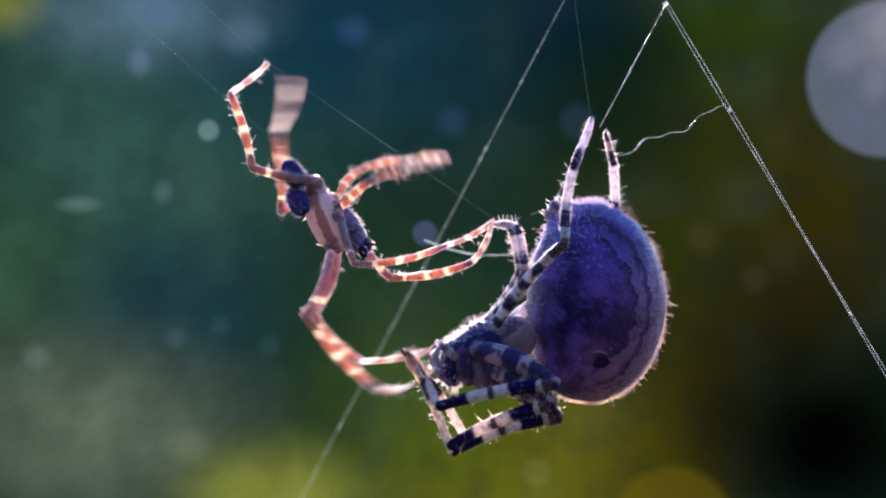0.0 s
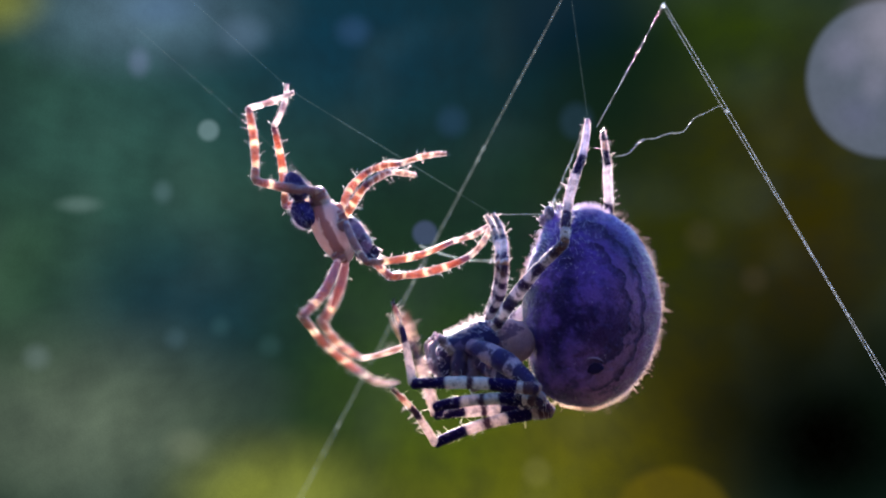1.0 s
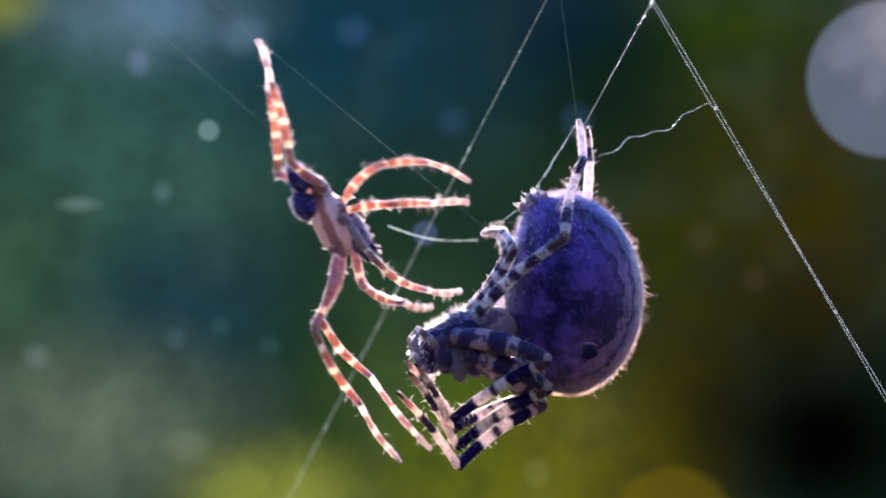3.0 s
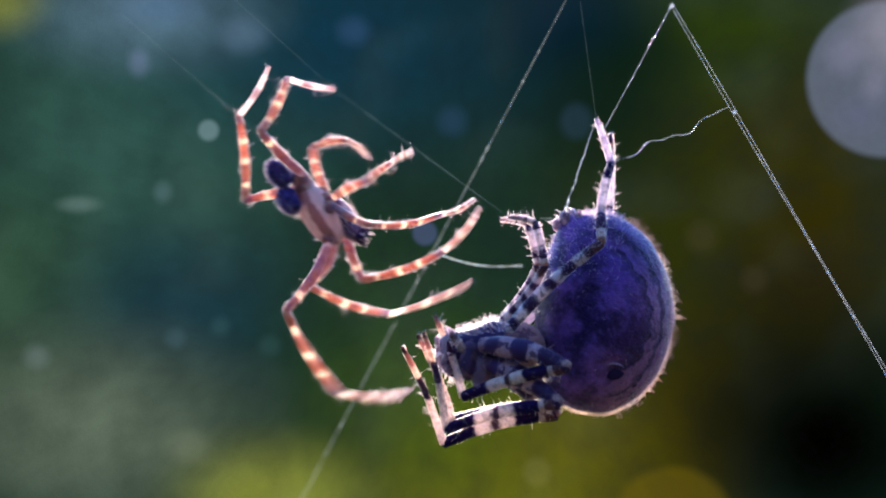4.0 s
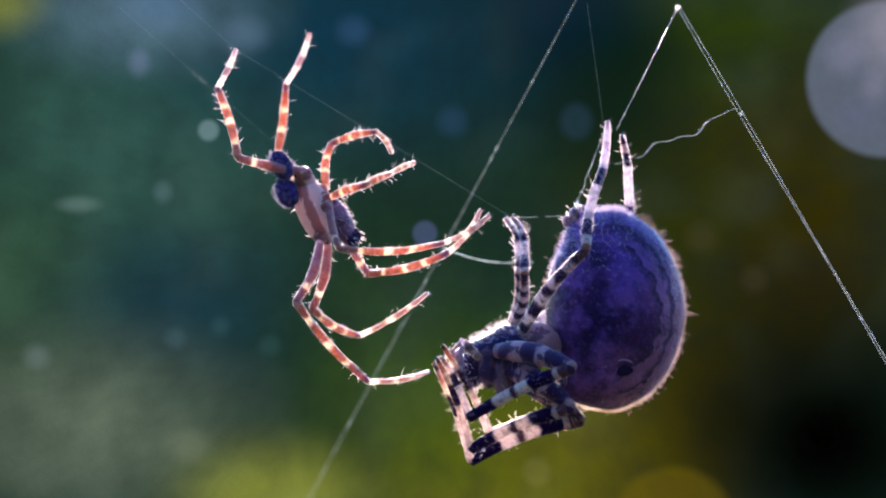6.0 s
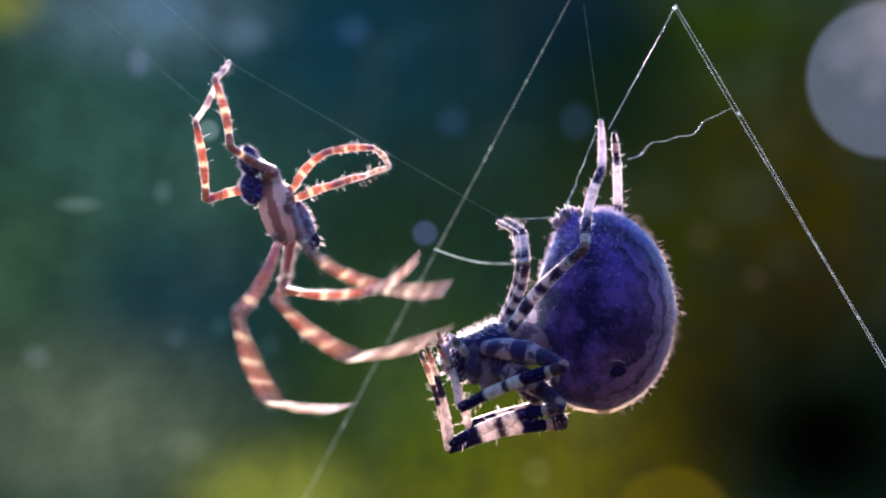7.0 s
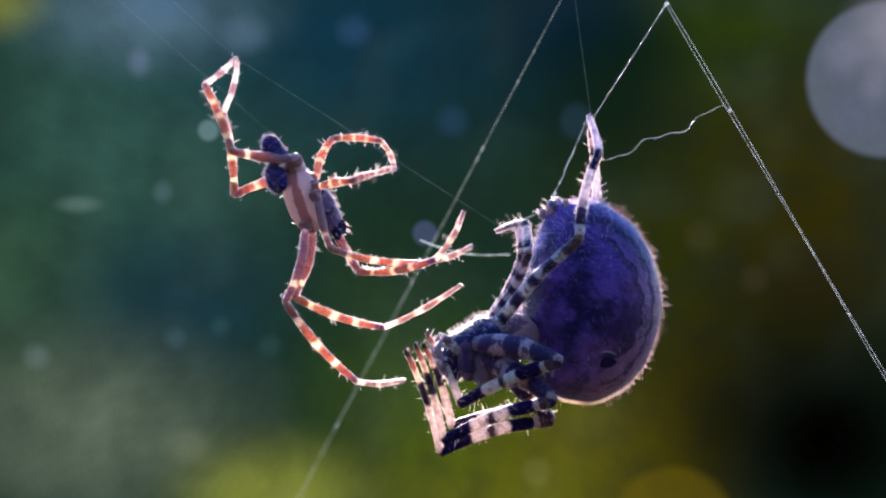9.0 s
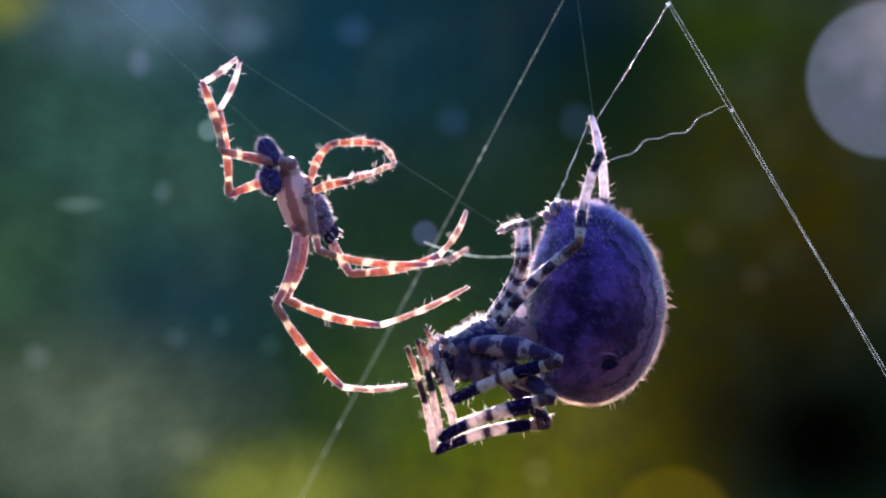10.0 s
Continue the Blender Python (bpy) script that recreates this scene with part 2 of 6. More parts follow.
def carapace_material():
    """Pale back shield of the male with a rusty band along its flank."""
    n = Nodes("male_carapace")
    sep = n.add("ShaderNodeSeparateXYZ", Vector=n.add("ShaderNodeTexCoord").outputs["Object"])
    rag = n.math("MULTIPLY_ADD", n.noise(1800, 4), 0.0006, -0.0003)
    at = n.math("ADD", sep.outputs["X"], rag)
    band = n.ramp(n.math("MULTIPLY_ADD", at, 400.0, 0.5), [(0.42, (0, 0, 0)), (0.47, (1, 1, 1)), (0.62, (1, 1, 1)), (0.68, (0, 0, 0))])
    col = n.mix(n.noise(1500, 4), colour(0.58, 0.43, 0.41), colour(0.40, 0.27, 0.29))
    col = n.mix(n.math("MULTIPLY", band, 0.85), col, colour(0.17, 0.05, 0.055))
    n.put(n.shader, "Base Color", col)
    n.put(n.shader, "Roughness", 0.6)
    n.put(n.shader, "Specular IOR Level", 0.12)
    n.put(n.shader, "Subsurface Weight", 0.4)
    n.put(n.shader, "Subsurface Radius", (1, 0.5, 0.4))
    n.put(n.shader, "Subsurface Scale", 0.0004)
    n.bump(n.noise(7000, 4), 0.35, 0.00004)
    let_light_through(n, col, 0.7, 0.85)
    return n.mat


CARAPACE = carapace_material()


def plain(name, base, rough=0.4, **more):
    n = Nodes(name)
    n.put(n.shader, "Base Color", n.mix(n.math("MULTIPLY", n.noise(2500), 0.4), colour(*base), colour(*[c * 0.6 for c in base])))
    n.put(n.shader, "Roughness", rough)
    for key, value in more.items():
        n.put(n.shader, key.replace("_", " "), value)
    return n.mat


EYE_BLACK = plain("eye_black", (0.006, 0.005, 0.01), 0.25, Specular_IOR_Level=0.15)
CLAW = plain("claw", (0.012, 0.008, 0.012), 0.25)
PIT = plain("pit_skin", (0.012, 0.006, 0.026), 0.7, Specular_IOR_Level=0.05)
RIM = plain("pit_rim", (0.20, 0.13, 0.26), 0.45)


def silk(name, clear, tint, fade=1.0):
    """Silk: a bright fibre, with the share of light that passes by it."""
    n = Nodes(name)
    beads = n.ramp(n.noise(900, 3, 0.7), [(0.36, (0.22, 0.22, 0.22)), (0.60, (0.6, 0.6, 0.6)), (0.68, (1, 1, 1))])
    trans = n.add("ShaderNodeBsdfTranslucent", Color=colour(*tint))
    n.put(n.shader, "Base Color", colour(*tint))
    n.put(n.shader, "Roughness", 0.3)
    body = n.add("ShaderNodeMixShader", Fac=0.5, i1=n.shader.outputs[0], i2=trans.outputs[0])
    gone = n.add("ShaderNodeBsdfTransparent")
    along = n.add("ShaderNodeSeparateXYZ", Vector=n.add("ShaderNodeTexCoord").outputs["Generated"]).outputs["Z"]
    share = n.math("MULTIPLY", beads, n.math("MULTIPLY_ADD", along, (1.0 - clear) * (fade - 1.0), 1.0 - clear))
    mixed = n.add("ShaderNodeMixShader", Fac=share, i1=gone.outputs[0], i2=body.outputs[0])
    n.tree.links.new(mixed.outputs[0], n.out.inputs[0])
    return n.mat


SILK = silk("silk_bright", 0.62, (0.19, 0.24, 0.29))
SILK_SOFT = silk("silk_soft", 0.85, (0.28, 0.36, 0.37))
SILK_STAY = silk("silk_stay", 0.955, (0.26, 0.33, 0.34), 0.3)
SILK_GHOST = silk("silk_ghost", 0.985, (0.2, 0.32, 0.35))
SILK_FAINT = silk("silk_faint", 0.980, (0.2, 0.32, 0.35))


# ---- far garden, its blur and its light painted on a glowing sheet ----
FAR = 3.0
FAR_UNIT = UNIT * (FAR + 0.11066) / 0.11066


def backdrop_material():
    n = Nodes("painted_garden_glow")
    pos = n.add("ShaderNodeTexCoord").outputs["Object"]
    flat = n.add("ShaderNodeVectorMath", i0=pos, i1=(1 / FAR_UNIT, 1 / FAR_UNIT, 1 / FAR_UNIT))
    flat.operation = "MULTIPLY"
    flat = flat.outputs[0]

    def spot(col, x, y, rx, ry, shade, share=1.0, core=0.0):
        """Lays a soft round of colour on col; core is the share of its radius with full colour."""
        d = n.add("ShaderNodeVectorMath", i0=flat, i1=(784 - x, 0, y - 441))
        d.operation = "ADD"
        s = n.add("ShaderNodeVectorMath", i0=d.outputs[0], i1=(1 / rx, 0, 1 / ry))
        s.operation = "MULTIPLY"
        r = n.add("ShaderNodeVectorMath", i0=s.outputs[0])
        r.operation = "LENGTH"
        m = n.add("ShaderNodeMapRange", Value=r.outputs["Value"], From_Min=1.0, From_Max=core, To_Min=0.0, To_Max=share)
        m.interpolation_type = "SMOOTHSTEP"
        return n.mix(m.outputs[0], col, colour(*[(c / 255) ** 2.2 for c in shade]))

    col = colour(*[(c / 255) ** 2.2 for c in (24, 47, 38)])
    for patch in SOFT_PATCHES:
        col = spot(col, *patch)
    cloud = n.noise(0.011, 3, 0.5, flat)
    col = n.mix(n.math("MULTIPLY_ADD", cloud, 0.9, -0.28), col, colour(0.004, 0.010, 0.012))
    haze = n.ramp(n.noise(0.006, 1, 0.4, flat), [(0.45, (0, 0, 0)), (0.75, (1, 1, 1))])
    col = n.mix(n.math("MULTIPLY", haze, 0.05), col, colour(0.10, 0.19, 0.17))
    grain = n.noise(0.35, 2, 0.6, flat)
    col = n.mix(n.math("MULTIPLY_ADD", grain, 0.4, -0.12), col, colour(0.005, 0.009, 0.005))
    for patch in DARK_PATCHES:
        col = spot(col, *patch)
    # painted discs of light go over everything else
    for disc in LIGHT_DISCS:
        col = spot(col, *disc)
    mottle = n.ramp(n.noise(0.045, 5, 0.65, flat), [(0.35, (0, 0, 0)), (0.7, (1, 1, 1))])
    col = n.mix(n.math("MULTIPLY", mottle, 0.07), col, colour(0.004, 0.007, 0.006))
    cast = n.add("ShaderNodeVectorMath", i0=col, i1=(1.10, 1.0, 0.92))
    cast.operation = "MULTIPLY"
    # the sheet itself gives off the painted light of the garden
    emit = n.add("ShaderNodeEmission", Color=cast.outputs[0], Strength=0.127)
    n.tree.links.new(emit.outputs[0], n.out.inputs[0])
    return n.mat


# centre, radii, colour and share of each mass of leaves, water and light, painted already blurred
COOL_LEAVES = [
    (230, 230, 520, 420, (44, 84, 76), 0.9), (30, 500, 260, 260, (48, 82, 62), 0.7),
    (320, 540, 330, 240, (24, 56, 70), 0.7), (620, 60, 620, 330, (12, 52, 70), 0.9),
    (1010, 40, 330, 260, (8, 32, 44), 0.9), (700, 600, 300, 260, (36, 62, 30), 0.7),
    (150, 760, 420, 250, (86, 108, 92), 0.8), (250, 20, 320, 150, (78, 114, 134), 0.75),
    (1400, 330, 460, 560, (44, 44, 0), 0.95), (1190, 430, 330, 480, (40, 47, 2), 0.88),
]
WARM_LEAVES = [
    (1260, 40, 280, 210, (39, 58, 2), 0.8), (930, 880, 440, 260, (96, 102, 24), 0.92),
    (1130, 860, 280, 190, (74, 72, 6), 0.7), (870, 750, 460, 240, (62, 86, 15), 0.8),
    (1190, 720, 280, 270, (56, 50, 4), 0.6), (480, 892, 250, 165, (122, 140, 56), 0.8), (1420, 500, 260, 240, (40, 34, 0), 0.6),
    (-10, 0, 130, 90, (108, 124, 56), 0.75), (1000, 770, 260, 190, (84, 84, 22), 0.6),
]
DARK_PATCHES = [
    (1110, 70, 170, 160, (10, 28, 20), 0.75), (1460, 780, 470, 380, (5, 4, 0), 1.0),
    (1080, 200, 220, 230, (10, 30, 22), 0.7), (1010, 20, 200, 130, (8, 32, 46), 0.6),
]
# glints of light, painted as the soft discs a lens would make of them
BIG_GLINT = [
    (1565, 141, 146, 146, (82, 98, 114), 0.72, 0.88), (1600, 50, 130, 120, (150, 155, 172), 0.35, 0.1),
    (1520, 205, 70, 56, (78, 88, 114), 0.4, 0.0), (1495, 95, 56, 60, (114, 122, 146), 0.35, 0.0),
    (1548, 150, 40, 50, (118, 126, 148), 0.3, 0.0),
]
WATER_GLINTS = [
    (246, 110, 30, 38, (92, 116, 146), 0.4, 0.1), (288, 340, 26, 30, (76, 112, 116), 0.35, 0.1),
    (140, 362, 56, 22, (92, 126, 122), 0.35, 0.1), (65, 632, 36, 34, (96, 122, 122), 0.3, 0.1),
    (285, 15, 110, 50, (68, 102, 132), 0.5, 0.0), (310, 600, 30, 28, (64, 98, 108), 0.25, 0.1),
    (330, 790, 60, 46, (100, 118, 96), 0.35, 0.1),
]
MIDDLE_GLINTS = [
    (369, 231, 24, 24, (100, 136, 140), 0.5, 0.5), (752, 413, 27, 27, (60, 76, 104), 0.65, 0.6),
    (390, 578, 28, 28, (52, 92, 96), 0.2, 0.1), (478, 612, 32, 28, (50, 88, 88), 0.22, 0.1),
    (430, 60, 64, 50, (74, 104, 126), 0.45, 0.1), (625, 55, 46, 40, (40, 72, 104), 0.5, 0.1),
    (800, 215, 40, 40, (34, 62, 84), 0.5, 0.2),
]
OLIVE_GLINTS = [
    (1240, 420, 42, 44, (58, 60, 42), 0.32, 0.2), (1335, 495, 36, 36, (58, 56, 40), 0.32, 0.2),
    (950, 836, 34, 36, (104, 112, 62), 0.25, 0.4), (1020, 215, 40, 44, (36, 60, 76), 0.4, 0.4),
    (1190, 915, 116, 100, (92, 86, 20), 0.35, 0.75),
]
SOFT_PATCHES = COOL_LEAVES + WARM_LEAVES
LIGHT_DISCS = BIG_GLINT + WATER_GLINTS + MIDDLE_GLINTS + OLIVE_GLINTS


def quad_sheet(name, corners, material):
    bm = bmesh.new()
    bm.faces.new([bm.verts.new(c) for c in corners])
    me = bpy.data.meshes.new(name)
    bm.to_mesh(me)
    bm.free()
    me.materials.append(material)
    return new(name, me)


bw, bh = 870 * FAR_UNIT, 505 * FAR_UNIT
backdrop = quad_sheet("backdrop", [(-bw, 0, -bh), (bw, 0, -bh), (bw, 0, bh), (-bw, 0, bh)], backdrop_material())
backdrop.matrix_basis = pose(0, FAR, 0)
tagged(backdrop, "glowing sheet painted with blurred garden greenery and bright glints far behind", "backdrop", kind="structure")


def ground_material():
    n = Nodes("meadow_ground")
    col = n.mix(n.noise(9.0, 6, 0.65), colour(0.018, 0.034, 0.014), colour(0.045, 0.06, 0.025))
    n.put(n.shader, "Base Color", n.mix(n.math("MULTIPLY", n.noise(0.6, 3), 0.5), col, colour(0.035, 0.03, 0.02)))
    n.put(n.shader, "Roughness", 0.9)
    n.bump(n.noise(60.0, 5), 0.8, 0.03)
    return n.mat


ground = quad_sheet("ground", [(-800, -800, -1.3), (800, -800, -1.3), (800, 800, -1.3), (-800, 800, -1.3)], ground_material())
tagged(ground, "dim green meadow ground far below the web", "ground", kind="structure")


def shade_wall_material():
    n = Nodes("shade_wall")
    # kept very dark so that the sunlit face throws little light back
    col = n.mix(n.noise(2.5, 6, 0.65), colour(0.01, 0.018, 0.011), colour(0.024, 0.032, 0.023))
    n.put(n.shader, "Base Color", n.mix(n.math("MULTIPLY", n.noise(14.0, 4), 0.6), col, colour(0.025, 0.024, 0.02)))
    n.put(n.shader, "Roughness", 0.95)
    n.put(n.shader, "Specular IOR Level", 0.1)
    n.bump(n.noise(30.0, 5), 0.8, 0.02)
    return n.mat


def wall(name, x0, x1, y0, y1, top, material):
    bm = bmesh.new()
    bmesh.ops.create_cube(bm, size=1)
    for v in bm.verts:
        v.co = Vector((x0 if v.co.x < 0 else x1, y0 if v.co.y < 0 else y1, -1.3 if v.co.z < 0 else top))
    bmesh.ops.bevel(bm, geom=bm.edges[:], offset=0.03, segments=2, affect="EDGES")
    me = bpy.data.meshes.new(name)
    bm.to_mesh(me)
    bm.free()
    me.materials.append(material)
    return tagged(new(name, me), "unseen dark wall added to hold back light from front and sides", "wall", kind="structure")


# unseen walls, added to cut front and side light so the top light tells
SHADE_WALL = shade_wall_material()
wall("shade_wall_south", -3.2, 3.2, -2.7, -2.4, 1.5, SHADE_WALL)
wall("shade_wall_east", 2.9, 3.2, -2.39, 1.2, 1.1, SHADE_WALL)
wall("shade_wall_west", -3.2, -2.9, -2.39, 1.2, 1.1, SHADE_WALL)


# ---- mesh helpers ----
def tube(bm, points, radii, sides=12, slot=0, flat=1.0):
    """A closed round tube along points, with a radius at each; flat squeezes it in depth."""
    rings, last = [], None
    for i, p in enumerate(points):
        way = (points[min(i + 1, len(points) - 1)] - points[max(i - 1, 0)]).normalized()
        side = last if last is not None else (Vector((1, 0, 0)) if abs(way.x) < 0.9 else Vector((0, 1, 0)))
        side = (side - way * side.dot(way)).normalized()
        last = side
        up = way.cross(side)
        rings.append([bm.verts.new(p + (side * math.cos(a) * flat + up * math.sin(a)) * radii[i]) for a in [2 * math.pi * k / sides for k in range(sides)]])
    made = []
    for a, b in zip(rings, rings[1:]):
        made += [bm.faces.new((a[k], a[(k + 1) % sides], b[(k + 1) % sides], b[k])) for k in range(sides)]
    for ring, tip, turn in ((rings[0], points[0] - (points[1] - points[0]).normalized() * radii[0] * 0.6, 1), (rings[-1], points[-1] + (points[-1] - points[-2]).normalized() * radii[-1] * 0.6, -1)):
        v = bm.verts.new(tip)
        made += [bm.faces.new((ring[(k + 1) % sides], ring[k], v)[::turn]) for k in range(sides)]
    for f in made:
        f.material_index, f.smooth = slot, True


def spike(bm, root, way, length, radius, slot):
    """One bristle, slightly curved."""
    way = way.normalized()
    side = way.orthogonal().normalized()
    other = way.cross(side)
    bend = side * length * 0.05
    low = [bm.verts.new(root + (side * math.cos(a) + other * math.sin(a)) * radius) for a in (0, 2.09, 4.19)]
    mid = [bm.verts.new(root + way * length * 0.55 + bend + (side * math.cos(a) + other * math.sin(a)) * radius * 0.7) for a in (0, 2.09, 4.19)]
    tip = bm.verts.new(root + way * length)
    for k in range(3):
        a, b = low[k], low[(k + 1) % 3]
        for f in (bm.faces.new((a, b, mid[(k + 1) % 3], mid[k])), bm.faces.new((mid[k], mid[(k + 1) % 3], tip))):
            f.material_index = slot


def egg(bm, centre, radii, rings=28, sides=40, slot=0, shape=None):
    """An ellipsoid about the z axis; shape(direction) scales it from place to place."""
    def at(d):
        k = shape(d) if shape else 1.0
        return bm.verts.new(Vector(centre) + Vector((d.x * radii[0], d.y * radii[1], d.z * radii[2])) * k)
    rows = []
    for i in range(1, rings):
        a = math.pi * i / rings
        rows.append([at(Vector((math.sin(a) * math.cos(b), math.sin(a) * math.sin(b), math.cos(a)))) for b in [2 * math.pi * k / sides for k in range(sides)]])
    top, end = at(Vector((0, 0, 1))), at(Vector((0, 0, -1)))
    made = [bm.faces.new((top, rows[0][k], rows[0][(k + 1) % sides])) for k in range(sides)]
    made += [bm.faces.new((end, rows[-1][(k + 1) % sides], rows[-1][k])) for k in range(sides)]
    for r, s in zip(rows, rows[1:]):
        made += [bm.faces.new((r[k], s[k], s[(k + 1) % sides], r[(k + 1) % sides])) for k in range(sides)]
    for f in made:
        f.material_index, f.smooth = slot, True


def part(name, bm, materials, parent=None, label=""):
    """Links a bmesh, built in grains, as one mesh object in metres under a thing or a part."""
    bmesh.ops.scale(bm, vec=(UNIT, UNIT, UNIT), verts=bm.verts)
    bmesh.ops.recalc_face_normals(bm, faces=bm.faces)
    me = bpy.data.meshes.new(name)
    bm.to_mesh(me)
    bm.free()
    for m in materials if isinstance(materials, (list, tuple)) else [materials]:
        me.materials.append(m)
    ob = new(name, me)
    ob.parent = parent
    return tagged(ob, label) if label else ob


def furred(bm, faces_of, count, length, radius, slot, lean=(0, 0, -1), rng=None):
    """Scatters bristles over a mesh that is already in bm."""
    faces = [f for f in faces_of if f.calc_area() > 0]
    weights = np.cumsum([f.calc_area() for f in faces])
    for _ in range(count):
        f = faces[int(np.searchsorted(weights, rng.random() * weights[-1]))]
        spot = f.calc_center_median()
        n = f.normal
        jitter = Vector([rng.uniform(-1, 1) for _ in range(3)])
        way = n + Vector(lean) * rng.uniform(0.2, 0.7) + jitter * 0.25
        spike(bm, spot + jitter * 2 - n, way, length * rng.uniform(0.5, 1.2), radius, slot)


# ---- legs ----
class Leg:
    """A leg in three rigid pieces, its hip in the frame of the piece of body that bears it."""

    def __init__(self, hip, lengths):
        self.hip, self.lengths = Vector(hip) * UNIT, [v * MM for v in lengths]
        self.jolts, self.foot = [], {}


KNEE = 0.17  # share of the tibia's length that is the patella


def rounded(values, u):
    """The value at u of values spread evenly over 0 to 1, eased between them."""
    k = u * (len(values) - 1)
    j = min(int(k), len(values) - 2)
    s = (k - j) * (k - j) * (3 - 2 * (k - j))
    return values[j] * (1 - s) + values[j + 1] * s


def segment(name, length_mm, radii, bow, skin, owner, bristles, rng, size=1.0, fuzz=None, knee=None):
    """A leg piece from its joint along z, with its bristles; radii are spread evenly over it, bow bends it sideways.
    With knee, its first stretch is the patella, a swollen piece of its own."""
    long = length_mm * MM / UNIT
    steps = 30
    pts = [Vector((0, bow * long * math.sin(math.pi * i / steps), long * i / steps)) for i in range(steps + 1)]
    rad = [rounded(radii, i / steps) * rng.uniform(0.975, 1.025) for i in range(steps + 1)]
    start = int(KNEE * steps) if knee else 0
    if knee:
        rad[start] *= 0.84
        rad[start + 1] *= 0.93
    bm = bmesh.new()
    tube(bm, pts[start:], rad[start:], 14)
    piece = part(name, bm, skin, owner)
    if knee:
        bm = bmesh.new()
        swell = [0.94, 1.02, 1.05, 1.04, 0.98, 0.86]
        tube(bm, [pts[i] for i in range(start + 1)], [rad[0] * rounded(swell, i / start) for i in range(start + 1)], 14)
        part("patella", bm, knee, piece)
    if name == "tarsus":
        for side in (-1, 1):
            bm = bmesh.new()
            tip = pts[-1]
            tube(bm, [tip, tip + Vector((1.2 * side, 1.5, 3.2)), tip + Vector((2.0 * side, 4.6, 5.2)), tip + Vector((2.2 * side, 7.0, 4.2))], [1.4, 1.2, 0.8, 0.25], 6)
            part("claw", bm, CLAW, piece)
    bm = bmesh.new()
    for _ in range(bristles):
        u = rng.uniform(0.06, 0.97)
        i = int(u * steps)
        # spines stand in loose rows along the piece
        a = rng.choice((0.4, 1.5, 2.7, 3.9, 5.2)) + rng.uniform(-0.3, 0.3)
        outward = Vector((math.cos(a), math.sin(a), 0))
        length = rng.uniform(13, 21) * size if rng.random() < 0.5 else rng.uniform(6, 12) * size
        spike(bm, pts[i] + outward * rad[i] * 0.9, outward + Vector((0, 0, rng.uniform(0.15, 0.7))), length, 0.27 * size, 0)
    for k in range(int((400 + 2.5 * long) * (0.35 if fuzz is RIM_FUR else 1))):
        i = rng.randint(0, steps - 1)
        a = rng.uniform(0, 2 * math.pi)
        outward = Vector((math.cos(a), math.sin(a), 0))
        along = (pts[i + 1] - pts[i]) * rng.random()
        spike(bm, pts[i] + along + outward * rad[i] * 0.94, outward + Vector((0, 0, rng.uniform(0.6, 2.2))), rng.uniform(2.0, 4.5) * size, 0.22 * size, 1)
    tagged(part("bristles", bm, [BRISTLE, fuzz], piece, "fine pale bristles"), kind="stuff")
    return piece


def make_leg(owner, hip, lengths, widths, bows, skins, bristles, rng, size=1.0, fuzz=BRISTLE):
    leg = Leg(hip, lengths)
    a, b, c = widths
    leg.femur = segment("femur", lengths[0], a, bows[0], skins[0], owner, bristles[0], rng, size, fuzz)
    leg.tibia = segment("tibia", lengths[1], b, bows[1], skins[1], owner, bristles[1], rng, size, fuzz, skins[3])
    leg.tarsus = segment("tarsus", lengths[2], c, bows[2], skins[2], owner, bristles[2], rng, size, fuzz)
    return leg


# ---- the male ----
rng = random.Random(4)
male = tagged(new("male_spider"), "slender orange-brown male orb spider with ringed bristly legs hanging on silk", "spider", "two spiders on the web")

bm = bmesh.new()
egg(bm, (7, 0, -56), (32, 36, 66), shape=lambda d: 1 + 0.10 * d.x - 0.16 * max(0, d.z) ** 2)
egg(bm, (14, 0, -4), (19, 24, 24), 16, 24)
furred(bm, list(bm.faces), 46, 12, 0.7, 1, (0, 0, 0.5), rng)
shield = part("cephalothorax", bm, [CARAPACE, BRISTLE], male, "pale shield with a rusty flank band")
for k, (x, y, z) in enumerate([(20, -13, 14), (20, 13, 14), (4, -16, 12), (4, 16, 12), (30, -10, 8), (30, 10, 8)]):
    bm = bmesh.new()
    egg(bm, (x, y, z), (3.4, 3.4, 3.4), 8, 12)
    part("eye", bm, EYE_BLACK, shield)
for along, across, depth in [(-8, 24, -20), (10, 16, 20), (30, 40, 16), (46, 42, -14), (60, 36, -24), (78, 38, 18), (106, 12, 12), (104, 2, -16)]:
    bm = bmesh.new()
    egg(bm, (across * 0.8, depth * 0.9, -along), (14, 13, 14), 10, 14)
    furred(bm, list(bm.faces), 4, 10, 0.5, 1, (1, 0, 0), rng)
    part("coxa", bm, [MALE_FEMUR, BRISTLE], male)
bm = bmesh.new()
egg(bm, (44, 12, -98), (20, 28, 48), shape=lambda d: 1 - 0.12 * max(0, -d.z) ** 2 + 0.04 * math.sin(7 * d.z + 3 * d.x))
furred(bm, list(bm.faces), 190, 12, 0.26, 1, (0.3, 0, -0.6), rng)
back = part("abdomen", bm, [MALE_BACK, BRISTLE], male, "small mauve hairy abdomen")
for x, y, z in [(54, 0, -130), (47, -8, -136), (60, 8, -125)]:
    bm = bmesh.new()
    egg(bm, (x, y, z), (8, 8, 13), 10, 14)
    furred(bm, list(bm.faces), 7, 12, 0.6, 1, (0.6, 0, -0.6), rng)
    part("spinneret", bm, [PIT, BRISTLE], back)
